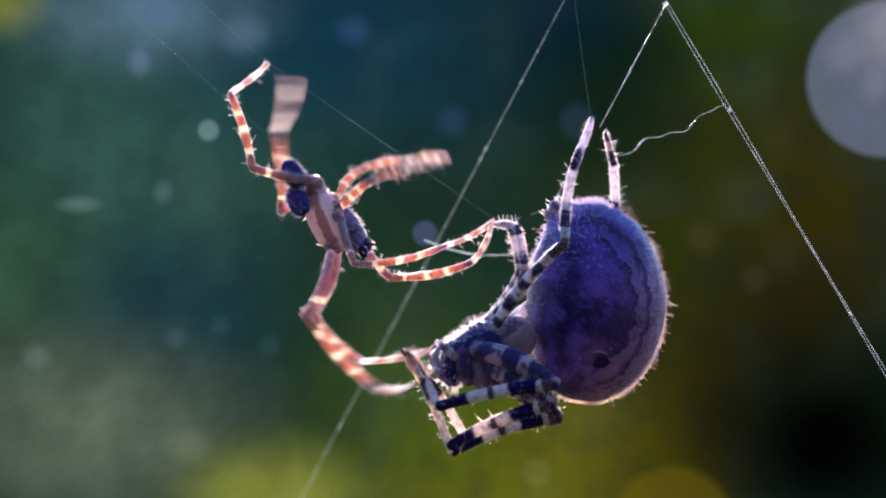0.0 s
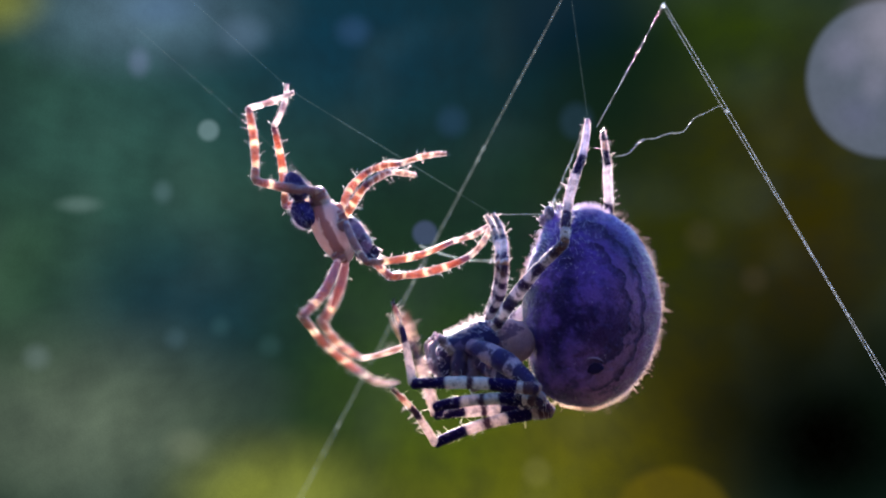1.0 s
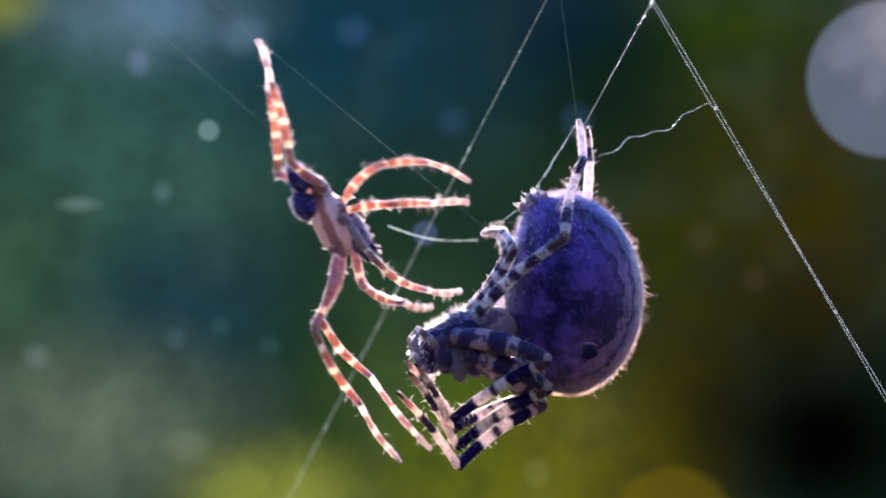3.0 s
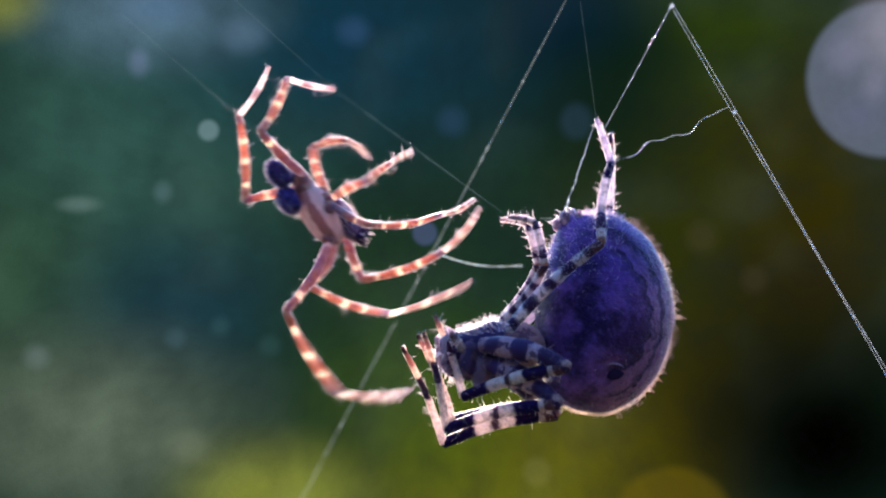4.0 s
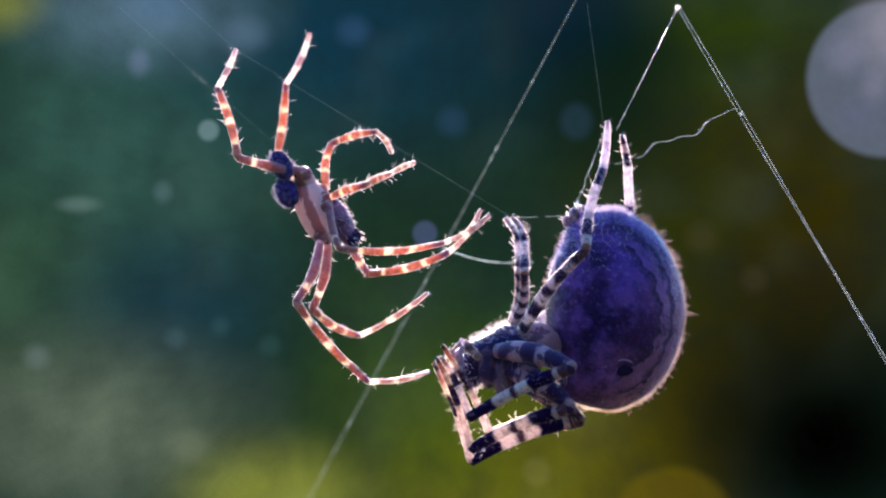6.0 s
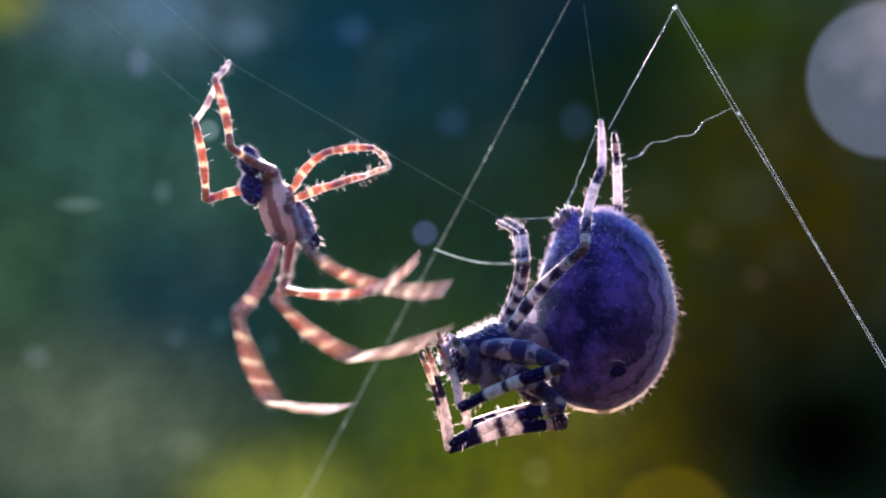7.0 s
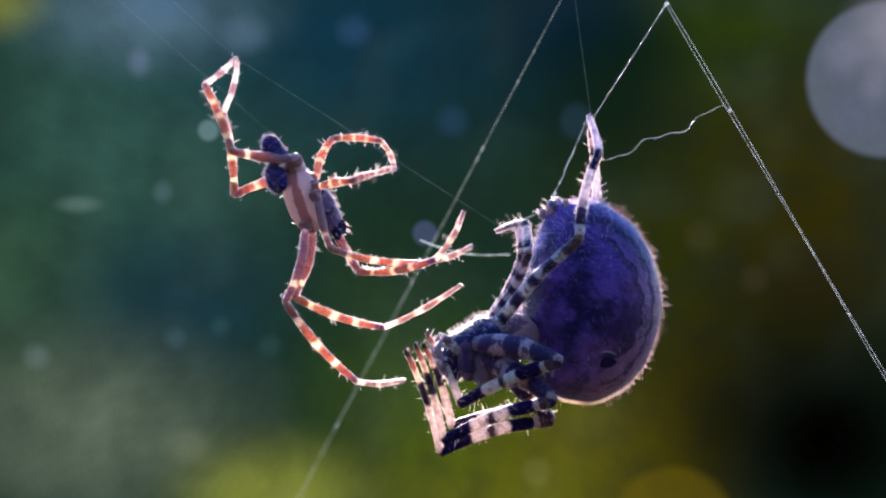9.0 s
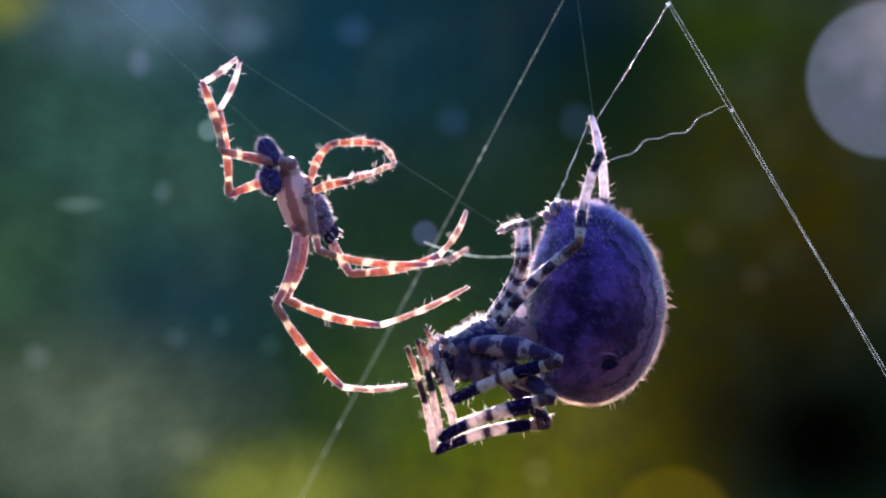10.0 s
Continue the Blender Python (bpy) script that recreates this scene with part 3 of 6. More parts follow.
for x, y, z, r in [(-10, -28, 37, 0), (-22, -22, -10, 1)]:
    bm = bmesh.new()
    egg(bm, (x, y, z), (19, 17, 28), 18, 24, shape=lambda d: 1 + 0.12 * noise.noise(d * 1.2 + Vector((r, 0, 0))))
    egg(bm, (x + 6, y - 6, z - 12), (11, 12, 14), 12, 16)
    tube(bm, [Vector((x + 8, y + 8, z)), Vector((x + 18, y + 20, (z + 4) * 0.5)), Vector((16, 0, 0))], [8, 8, 10], 10)
    furred(bm, list(bm.faces), 1100, 8, 0.15, 1, (-0.4, 0, 0.3), rng)
    part("palp", bm, [MALE_PALP, GREY_FUZZ], male, "swollen dark violet palp")

male_legs = []
MALE_LENGTHS = [(3.86, 4.20, 2.51), (3.71, 4.78, 3.24), (2.71, 2.71, 2.45), (2.40, 2.01, 2.01), (3.11, 5.63, 3.32), (4.00, 4.86, 3.04), (4.16, 5.32, 5.28), (4.58, 5.81, 4.42)]
MALE_HIPS = [(26, -22, 10), (14, 24, -8), (43, 20, -31), (46, -14, -48), (39, -26, -58), (42, 22, -80), (10, 14, -112), (-2, -18, -110)]
MALE_BOWS = [(-0.03, 0.03, 0.03), (0.02, 0.03, 0.05), (-0.08, -0.04, -0.05), (-0.03, -0.02, -0.02), (0.04, 0.05, 0.05), (0.03, 0.05, 0.06), (-0.06, 0.05, 0.03), (-0.06, 0.04, 0.04)]
for hip, lengths, bows in zip(MALE_HIPS, MALE_LENGTHS, MALE_BOWS):
    skins = (MALE_TIBIA if hip in MALE_HIPS[1:4] else MALE_FEMUR, MALE_TIBIA, MALE_FRONT_TARSUS if hip in MALE_HIPS[:2] else MALE_TARSUS, MALE_KNEE)
    fat = 1.12 if lengths[0] > 3.5 else 0.95
    fat *= 0.61
    widths = ([9 * fat, 12 * fat, 12.5 * fat, 10 * fat, 9.5 * fat], [10 * fat, 9 * fat, 10.5 * fat, 10 * fat, 8.5 * fat, 7 * fat], [7 * fat, 6 * fat, 5, 4, 2.6])
    male_legs.append(make_leg(male, hip, lengths, widths, bows, skins, (20, 28, 10), rng, 0.9))

# ---- the female ----
female = tagged(new("female_spider"), "large dusky violet female orb spider with black-and-cream banded legs", "spider", "two spiders on the web")


def flank(d):
    """Fuller towards the back, drawn in towards the waist, with shallow dents."""
    k = 1 + 0.05 * d.x * (1 - abs(d.z)) - 0.07 * max(0, -d.x) * max(0, d.z)
    k -= 0.06 * max(0, -d.x) ** 2 * max(0, -d.z + 0.4)
    k -= 0.07 * math.exp(-((d.x - 0.21) ** 2 + (d.y + 0.83) ** 2 + (d.z + 0.56) ** 2) / 0.021)  # the dimple
    k += 0.11 * math.exp(-((d.x + 0.62) ** 2 + 0.3 * d.y ** 2 + (d.z + 0.76) ** 2) / 0.13)  # full low front
    k += 0.11 * math.exp(-((d.x + 0.46) ** 2 + d.y ** 2 + (d.z - 0.88) ** 2) / 0.07)  # the hump that bears the spinnerets
    return k + 0.010 * noise.noise(d * 3.1) + 0.006 * noise.noise(d * 9.0)


bm = bmesh.new()
egg(bm, (0, 0, 0), (126, 118, 177), 100, 128, shape=flank)
belly = part("abdomen", bm, LADY_ABDOMEN, female, "big egg-shaped violet abdomen with a dark scalloped mark")
bm = bmesh.new()
skin = bmesh.new()
egg(skin, (0, 0, 0), (126, 118, 177), 40, 60, shape=flank)
bmesh.ops.recalc_face_normals(skin, faces=skin.faces)
skin.normal_update()
faces = list(skin.faces)
weights = np.cumsum([f.calc_area() for f in faces])
for _ in range(3000):
    f = faces[int(np.searchsorted(weights, rng.random() * weights[-1]))]
    if abs(f.normal.y) > 0.5 and rng.random() < 0.93:  # the flanks are nearly bald
        continue
    jitter = Vector([rng.uniform(-1, 1) for _ in range(3)])
    way = f.normal + Vector((0.1, 0, -0.35)) + jitter * 0.35
    spike(bm, f.calc_center_median() + jitter * 5 - f.normal * 3, way, *((rng.uniform(13, 26), 0.24) if rng.random() < 0.27 else (rng.uniform(2.5, 6), 0.24)), 0)
# a dense short fringe along the underside and back, paler to draw the lit rim
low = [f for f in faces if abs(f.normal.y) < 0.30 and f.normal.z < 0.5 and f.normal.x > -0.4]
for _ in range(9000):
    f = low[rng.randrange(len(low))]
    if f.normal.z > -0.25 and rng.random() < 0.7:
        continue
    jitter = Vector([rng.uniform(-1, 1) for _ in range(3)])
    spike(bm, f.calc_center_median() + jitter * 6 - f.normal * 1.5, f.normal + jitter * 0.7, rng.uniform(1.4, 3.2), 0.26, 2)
# grey stubble round the spinnerets
top = [f for f in faces if f.normal.z > 0.25 and f.calc_center_median().x < 40]
for _ in range(2600):
    f = top[rng.randrange(len(top))]
    jitter = Vector([rng.uniform(-1, 1) for _ in range(3)])
    spike(bm, f.calc_center_median() + jitter * 6 - f.normal, f.normal + Vector((-0.2, 0, 0.3)) + jitter * 0.5, rng.uniform(4, 11), 0.26, 1)
skin.free()
tagged(part("hair", bm, [DUSK_HAIR, GREY_FUZZ, RIM_FUR], belly, "fine dusky hair with a paler fringe added for the bright rim"), kind="stuff")
for x, y, z, s in [(-66, -18, 168, 0.9), (-52, 6, 174, 0.8), (-80, -4, 156, 0.7), (-40, -16, 173, 0.6)]:
    bm = bmesh.new()
    egg(bm, (x * 1.0, y, z * 1.01), (11 * s, 10 * s, 15 * s), 12, 16)
    furred(bm, list(bm.faces), 14, 11, 0.4, 1, (-0.4, 0, 0.8), rng)
    part("spinneret", bm, [PALP_PALE, BRISTLE], belly, "small hairy spinneret")
bm = bmesh.new()
egg(bm, (27, -86, -102), (17, 3.5, 11), 16, 24, shape=lambda d: 1 + 0.16 * noise.noise(d * 2.2))
pit = part("pit", bm, PIT, belly, "dark dimple under a pale fold")
bm = bmesh.new()
arc = [Vector((27 + 20 * math.cos(a), -91 - 4 * math.sin(a), -99 + 15 * math.sin(a))) for a in [math.pi * (0.16 + 0.64 * k / 12) for k in range(13)]]
tube(bm, arc, [0.4 + 1.3 * math.sin(math.pi * k / 12) for k in range(13)], 8)
part("fold", bm, RIM, pit)

# head and chest: the front is at the origin, the waist along +x
bm = bmesh.new()
egg(bm, (68, 0, 2), (74, 60, 40), 30, 40, shape=lambda d: 1 + 0.06 * noise.noise(d * 4) - 0.12 * max(0, d.x) * abs(d.z) - 0.5 * max(0, -d.x) * max(0, d.z))
egg(bm, (28, 0, -10), (30, 40, 30), 20, 28, shape=lambda d: 1 + 0.05 * noise.noise(d * 5))
egg(bm, (72, 2, -34), (56, 42, 38), 18, 26, shape=lambda d: 1 + 0.08 * noise.noise(d * 4))
furred(bm, [f for f in bm.faces if f.calc_center_median().z > 8], 480, 16, 0.24, 1, (-0.5, 0, 0.3), rng)
furred(bm, [f for f in bm.faces if f.calc_center_median().z <= 8], 500, 9, 0.24, 1, (-0.5, 0, -0.3), rng)
chest = part("cephalothorax", bm, [LADY_HEAD, BRISTLE], female, "mottled violet head and chest with bright hairs")
for x, y, z in [(8, -18, 9), (8, 16, 9), (14, -30, 6), (14, 30, 6), (3, -8, 2), (3, 8, 2)]:
    bm = bmesh.new()
    egg(bm, (x, y, z), (4.6, 4.6, 4.6), 8, 12)
    part("eye", bm, EYE_BLACK, chest)
for y in (-17, 19):
    bm = bmesh.new()
    egg(bm, (10, y, -32), (20, 18, 40), 18, 22, shape=lambda d: 1 + 0.06 * noise.noise(d * 3 + Vector((y, 0, 0))) - 0.14 * max(0, -d.z))
    furred(bm, list(bm.faces), 160, 9, 0.26, 1, (-0.4, 0, -0.4), rng)
    furred(bm, [f for f in bm.faces if len(f.verts) == 4 and f.calc_center_median().z < -44 and f.material_index == 0], 70, 17, 0.3, 1, (-0.2, 0, -0.8), rng)
    part("chelicera", bm, [LADY_JAW, BRISTLE], chest, "swollen ink-dark jaw")
for x, y, z, long in [(34, -36, -34, 34), (58, -40, -48, 36), (84, -38, -44, 36), (106, -34, -26, 32), (34, 34, -34, 34), (58, 36, -48, 36), (84, 34, -44, 36), (106, 30, -26, 32)]:
    bm = bmesh.new()
    egg(bm, (x, y, z), (17, 20, long), 14, 18, shape=lambda d: 1 + 0.07 * noise.noise(d * 3 + Vector((x, y, z))))
    furred(bm, list(bm.faces), 60, 8, 0.26, 1, (-0.3, 0, -0.5), rng)
    part("coxa", bm, [LADY_HIP, DIM_FUZZ], chest)
bm = bmesh.new()
egg(bm, (110, -8, 2), (56, 46, 43), 20, 28, shape=lambda d: 1 + 0.07 * noise.noise(d * 3))
part("waist", bm, LADY_WAIST, chest, "pinkish waist joining chest and abdomen")
for y, dx in [(-40, 0), (34, -8)]:
    bm = bmesh.new()
    tube(bm, [Vector((22 + dx, y, -14)), Vector((-4 + dx, y * 1.2, 12)), Vector((-16 + dx, y * 1.2, -4)), Vector((-10 + dx, y * 1.1, -44)), Vector((2 + dx, y, -62))], [8, 8, 7, 5.5, 3], 12)
    furred(bm, list(bm.faces), 55, 13, 0.8, 1, (-0.4, 0, -0.3), rng)
    part("palp", bm, [PALP_PALE, BRISTLE], chest, "pale hairy palp")
for x, y in [(10, -14), (8, 16)]:
    bm = bmesh.new()
    tube(bm, [Vector((x, y, -38)), Vector((x - 3, y, -54)), Vector((x + 4, y * 0.4, -64))], [9, 6, 2], 10)
    furred(bm, list(bm.faces), 30, 16, 0.7, 1, (0, 0, -0.6), rng)
    part("fang", bm, [PALP_PALE, BRISTLE], chest, "pale-haired fang")

female_legs = []
FEMALE_LENGTHS = [(6.81, 4.68, 2.60), (4.69, 2.26, 1.40), (8.61, 4.69, 1.85), (5.30, 6.28, 4.68), (4.91, 6.28, 5.42), (5.11, 6.60, 6.08), (5.36, 5.57, 5.76), (4.40, 2.26, 1.40)]
FEMALE_HIPS = [(95, -58, 30), (82, 10, 36), (95, 80, 10), (52, -62, -2), (66, -50, -34), (76, 40, -34), (52, 52, -20), (80, 44, 34)]
FEMALE_BOWS = [(-0.035, -0.05, 0.02), (0.05, 0.02, 0.05), (0.0, 0.0, 0.0), (-0.05, 0.03, 0.03), (-0.05, 0.04, 0.03), (-0.03, 0.05, 0.03), (-0.02, 0.03, 0.03), (0.05, 0.02, 0.05)]
HIND = (LADY_HIND_FEMUR, LADY_HIND_TIBIA, LADY_HIND_TARSUS, LADY_HIND_KNEE)
HANG = (LADY_HIND_FEMUR, LADY_HIND_TIBIA, LADY_GRIPPING_TARSUS, LADY_HIND_KNEE)
FAR_HIND = (LADY_HIND_FEMUR, LADY_FAR_TIBIA, LADY_FAR_TARSUS, LADY_HIND_KNEE)
FORE = (LADY_FEMUR, LADY_TIBIA, LADY_TARSUS, LADY_KNEE)
for k, (hip, lengths, bows) in enumerate(zip(FEMALE_HIPS, FEMALE_LENGTHS, FEMALE_BOWS)):
    hind = k < 3 or k == 7
    if hind:
        slim = 0.62 if k in (1, 7) else 0.72
        widths = [[r * slim for r in w] for w in ([14, 16, 15, 13, 12], [11, 13, 11, 11, 11, 10], [9, 8.5, 8, 7, 4.5])]
    else:
        widths = ([13, 19, 20, 15, 10.5], [11, 12, 11, 10.5, 10, 9.5], [7.5, 6.8, 6, 5.2, 3.6])
    skins = HANG if k in (1, 7) else FAR_HIND if k == 2 else HIND if hind else FORE
    female_legs.append(make_leg(female, hip, lengths, widths, bows, skins, (16, 36, 18) if hind else (14, 34, 26), rng, 0.95, BRISTLE if hind else RIM_FUR))


# ---- silk ----
class Thread:
    """A silk thread that starts at its own origin and runs along z."""


def silk_thread(label, long, radius, material, depth, sag=0.0, wiggle=0.0, twin=0.0, knots=(), waves=3.0, taper=1.0):
    bm = bmesh.new()
    steps = 60 if wiggle else 30
    for off in ((-twin / 2, twin / 2) if twin else (0,)):
        pts = []
        for i in range(steps + 1):
            u = i / steps
            w = wiggle * math.sin(math.pi * u) ** 0.5 * (math.sin(2 * math.pi * waves * u) + 0.45 * math.sin(2 * math.pi * waves * 2.3 * u + 1)) if wiggle else 0
            pts.append(Vector((0, sag * long * math.sin(math.pi * u) + w + off * (1 + 0.5 * math.sin(9 * u)), long * u)))
        tube(bm, pts, [radius * (1 + (taper - 1) * (k / steps) ** 1.3) * (0.85 + 0.3 * rng.random()) for k in range(len(pts))], 6)
    for u, r in knots:
        egg(bm, (0, sag * long * math.sin(math.pi * u), long * u), (r, r, r * 1.6), 8, 10)
    th = Thread()
    th.ob, th.depth, th.long = part("silk_thread", bm, material), depth * UNIT, long * UNIT
    tagged(th.ob, label, "silk thread", "threads of the web")
    return th


def lengthen(th, long, radius, material, knots=()):
    """A second stretch of a thread that is paid out along the first."""
    bm = bmesh.new()
    pts = [Vector((0, 0, long * k / 20)) for k in range(21)]
    tube(bm, pts, [radius * (0.85 + 0.3 * rng.random()) for _ in pts], 6)
    for u, r in knots:
        egg(bm, (0, 0, long * u), (r, r, r * 1.6), 8, 10)
    th.tail, th.tail_long = part("strand", bm, material, th.ob), long * UNIT


threads = [
    silk_thread("long soft silk stay thread with tiny beads", 1060, 2.6, SILK_STAY, 120, taper=3.2, knots=[(0.1, 3), (0.16, 4), (0.29, 5), (0.31, 5), (0.55, 4), (0.83, 5)]),
    silk_thread("hair-thin faint silk thread reaching down to a foot", 215, 1.0, SILK_FAINT, 60),
    silk_thread("taut bright silk thread held by a hind foot", 170, 0.6, SILK, 0, knots=[(0.01, 3.4), (0.02, 3)]),
    silk_thread("taut doubled silk thread with bright knots", 1000, 0.62, SILK, 0, twin=4.6, knots=[(0.22, 2.6), (0.64, 2.4), (0.86, 2.4)]),
    silk_thread("slack curled silk thread hanging off the doubled thread", 236, 0.65, SILK, -10, sag=-0.02, wiggle=6.5, waves=2.0),
    silk_thread("thick kinked silk strand drawn from the spinnerets", 145, 0.85, SILK, -20, wiggle=1.2, waves=2.5, knots=[(0.06, 3.0), (0.16, 3.6), (0.24, 3.0), (0.42, 2.4)]),
    silk_thread("fine mating silk thread strung between the two spiders", 320, 1.1, SILK_FAINT, 10),
    silk_thread("faint silk thread rising out of view", 330, 1.1, SILK_GHOST, 10),
    silk_thread("soft sagging silk thread behind the spiders", 165, 3.0, SILK_SOFT, 100, sag=-0.07),
    silk_thread("very faint slanting silk thread by the male", 380, 1.0, SILK_GHOST, 60),
    silk_thread("short taut silk thread at the spinnerets", 68, 0.7, SILK, -10),
]


for k, stretch, thin, made_of in ((2, 110, 0.6, SILK), (5, 125, 0.7, SILK), (6, 340, 1.1, SILK_FAINT), (10, 62, 0.7, SILK)):
    lengthen(threads[k], stretch, thin, made_of)


# ---- what moves ----
def glide(rows, unit=False):
    """A smooth curve through rows of (seconds, values...)."""
    ts = [r[0] for r in rows]
    vs = [np.array(r[1:], float) for r in rows]
    if unit:
        vs = [np.array((math.cos(radians(b)) * math.cos(radians(a)), math.sin(radians(b)), math.cos(radians(b)) * math.sin(radians(a)))) for a, b in vs]

    def slope(i):
        if i in (0, len(ts) - 1):
            return vs[0] * 0
        a, b = (vs[i] - vs[i - 1]) / (ts[i] - ts[i - 1]), (vs[i + 1] - vs[i]) / (ts[i + 1] - ts[i])
        return np.where(a * b > 0, 2 * a * b / np.where(a + b == 0, 1, a + b), 0)

    slopes = [slope(i) for i in range(len(ts))]

    def at(t):
        i = max(0, min(len(ts) - 2, int(np.searchsorted(ts, t, "right")) - 1))
        h = ts[i + 1] - ts[i]
        u = min(1.0, max(0.0, (t - ts[i]) / h))
        return ((2 * u**3 - 3 * u**2 + 1) * vs[i] + (u**3 - 2 * u**2 + u) * h * slopes[i] + (3 * u**2 - 2 * u**3) * vs[i + 1] + (u**3 - u**2) * h * slopes[i + 1])

    return at


def aimed(place, way):
    """The pose of a leg piece or thread: z along way, x towards the viewer's side."""
    z = Vector(way).normalized()
    x = Vector((0, -1, 0))
    x = (x - z * x.dot(z)).normalized()
    y = z.cross(x)
    m = Matrix((x, y, z)).transposed().to_4x4()
    return Matrix.Translation(place) @ m


BEATS = [k / 10 for k in range(101)]


def jolt_at(jolts, t, piece):
    """The extra turn, in degrees, of a leg's piece that is in the midst of a quick jerk."""
    turn = 0.0
    for at, degrees, first in jolts:
        beat = round((t - at) * FPS)
        if piece >= first and abs(beat) < 3:
            turn += degrees * (0, 1, 0.45)[abs(beat)] * (1 if beat > 0 else -1)
    return turn


def walk_legs(legs, root_at, base_at):
    """Keys each leg's pieces so that joint follows joint."""
    for leg in legs:
        ways = [glide(r, True) for r in (leg.femur_swing, leg.tibia_swing, leg.tarsus_swing)]
        beats = {round(t * FPS) for t in BEATS} | {round(at * FPS) + k for at, _, _ in leg.jolts for k in range(-3, 4)}
        keyed = ([], [], [])
        for t in sorted(b / FPS for b in beats if 0 <= b <= 10 * FPS):
            d = [Matrix.Rotation(-radians(jolt_at(leg.jolts, t, k)), 3, "Y") @ Vector(w(t)).normalized() for k, w in enumerate(ways)]
            hip = base_at(t) @ leg.hip
            knee = hip + d[0] * leg.lengths[0]
            heel = knee + d[1] * leg.lengths[1]
            femur, tibia, tarsus = aimed(hip, d[0]), aimed(knee, d[1]), aimed(heel, d[2])
            keyed[0].append((t, root_at(t).inverted() @ femur))
            keyed[1].append((t, root_at(t).inverted() @ tibia))
            keyed[2].append((t, root_at(t).inverted() @ tarsus))
            leg.foot[round(t * FPS)] = heel + d[2] * leg.lengths[2]
        for ob, rows in zip((leg.femur, leg.tibia, leg.tarsus), keyed):
            walk(ob, rows)


def motions():
    # seconds, x and z in millimetres, turns in degrees; for legs: seconds, turn in the view's plane, tilt away from the viewer
    MALE_WAY = [(0, -7.17, 3.03, -23.5), (0.50, -6.57, 3.03, -26.6), (1, -6.96, 2.43, -26.8), (1.50, -6.72, 2.13, -33.7), (2, -6.96, 2.13, -22.7), (
        2.20, -5.67, 2.58, -13.2), (2.40, -6.12, 2.43, -11.3), (2.50, -4.02, 3.93, -2.9), (2.60, -0.57, 3.48, 10.3), (2.70, -5.07, 2.73, -21.3), (
        3.80, -9.12, 3.33, -26.6), (4, -7.77, 3.18, -32.9), (4.20, -6.72, 2.43, -24.2), (4.40, -5.97, 2.13, -14.0), (4.50, -5.82, 0.93, -16.2)]
    MALE_WAY += [(4.60, -5.16, 2.28, -7.9), (4.70, -5.07, 3.78, -12.3), (4.80, -6.87, 2.73, -17.7), (5, -7.02, 2.13, -18.4), (5.30, -7.38, 2.88, -21.3), (
        5.50, -7.17, 3.48, -18.4), (5.70, -7.62, 3.48, -24.0), (6.80, -8.07, 3.63, -20.0), (7, -9.57, 3.63, -16.3), (7.20, -7.92, 4.68, -21.4), (
        7.50, -7.92, 4.23, -19.7), (8, -8.52, 3.78, -20.9), (8.50, -8.37, 3.93, -18.0), (9, -8.28, 4.23, -18.6), (10, -8.58, 4.08, -16.7)]
    FEMALE_WAY = [(0, 8.02, -2.85, 0, -13), (0.50, 8.32, -3.16, 0, -13), (1, 7.77, -3.16, 0, -14), (1.50, 7.53, -3.16, 2, -14), (2, 7.17, -2.92, 2, -17), (
        2.20, 7.32, -3.01, 2, -14), (2.40, 6.59, -2.61, 0, -12), (2.50, 6.01, -2.22, -3, -5), (2.60, 5.80, -1.91, -3, 7), (2.70, 6.50, -2.10, -2, 3), (3.80, 7.38, -3.15, 0, -8), (
        4, 8.44, -3.46, 1, -5)]
    FEMALE_WAY += [(4.40, 8.14, -3.10, 0, -10), (4.50, 6.92, -2.85, 0, -8), (4.60, 6.71, -2.40, -2, -2), (4.80, 6.47, -2.34, -2, 0), (5, 7.93, -2.55, 0, 2), (
        5.50, 9.14, -3.22, 1, -7), (7, 8.53, -3.31, 0, -5), (7.50, 8.44, -3.07, 0, 7), (8, 7.23, -2.46, -3, 4), (9, 7.77, -2.85, 0, 0), (
        10, 7.99, -2.95, 0, -3)]
    FEMALE_HEAD_WAY = [(0, 0.03, -5.36, -9.0), (0.50, 0.63, -5.51, -7.6), (1, -0.12, -5.00, -0.4), (1.50, -0.48, -4.52, 5.9), (2, -1.02, -4.16, 7.1), (
        2.20, -0.81, -4.01, 10.2), (2.40, -1.77, -4.16, 3.3), (2.50, -2.07, -4.46, -5.4), (2.60, -1.77, -4.16, -6.1), (2.70, -1.25, -4.35, -6), (3.80, -0.64, -5.10, -3.1), (
        4, 0.48, -4.76, 6.7), (4.40, 0.03, -4.91, -0), (4.50, -1.77, -4.76, -1.0), (4.60, -1.47, -4.31, -1.1), (4.80, -1.47, -4.46, -4.0), (
        5, -0.12, -5.12, -9.7), (5.50, 1.53, -5.42, -5.6), (7, 0.63, -5.06, 0.8), (7.50, 0.63, -5.12, -3.3), (8, 0.18, -5.12, -13.8), (
        9, 0.18, -5.00, -4.8), (10, 0.03, -5.06, -4.0)]
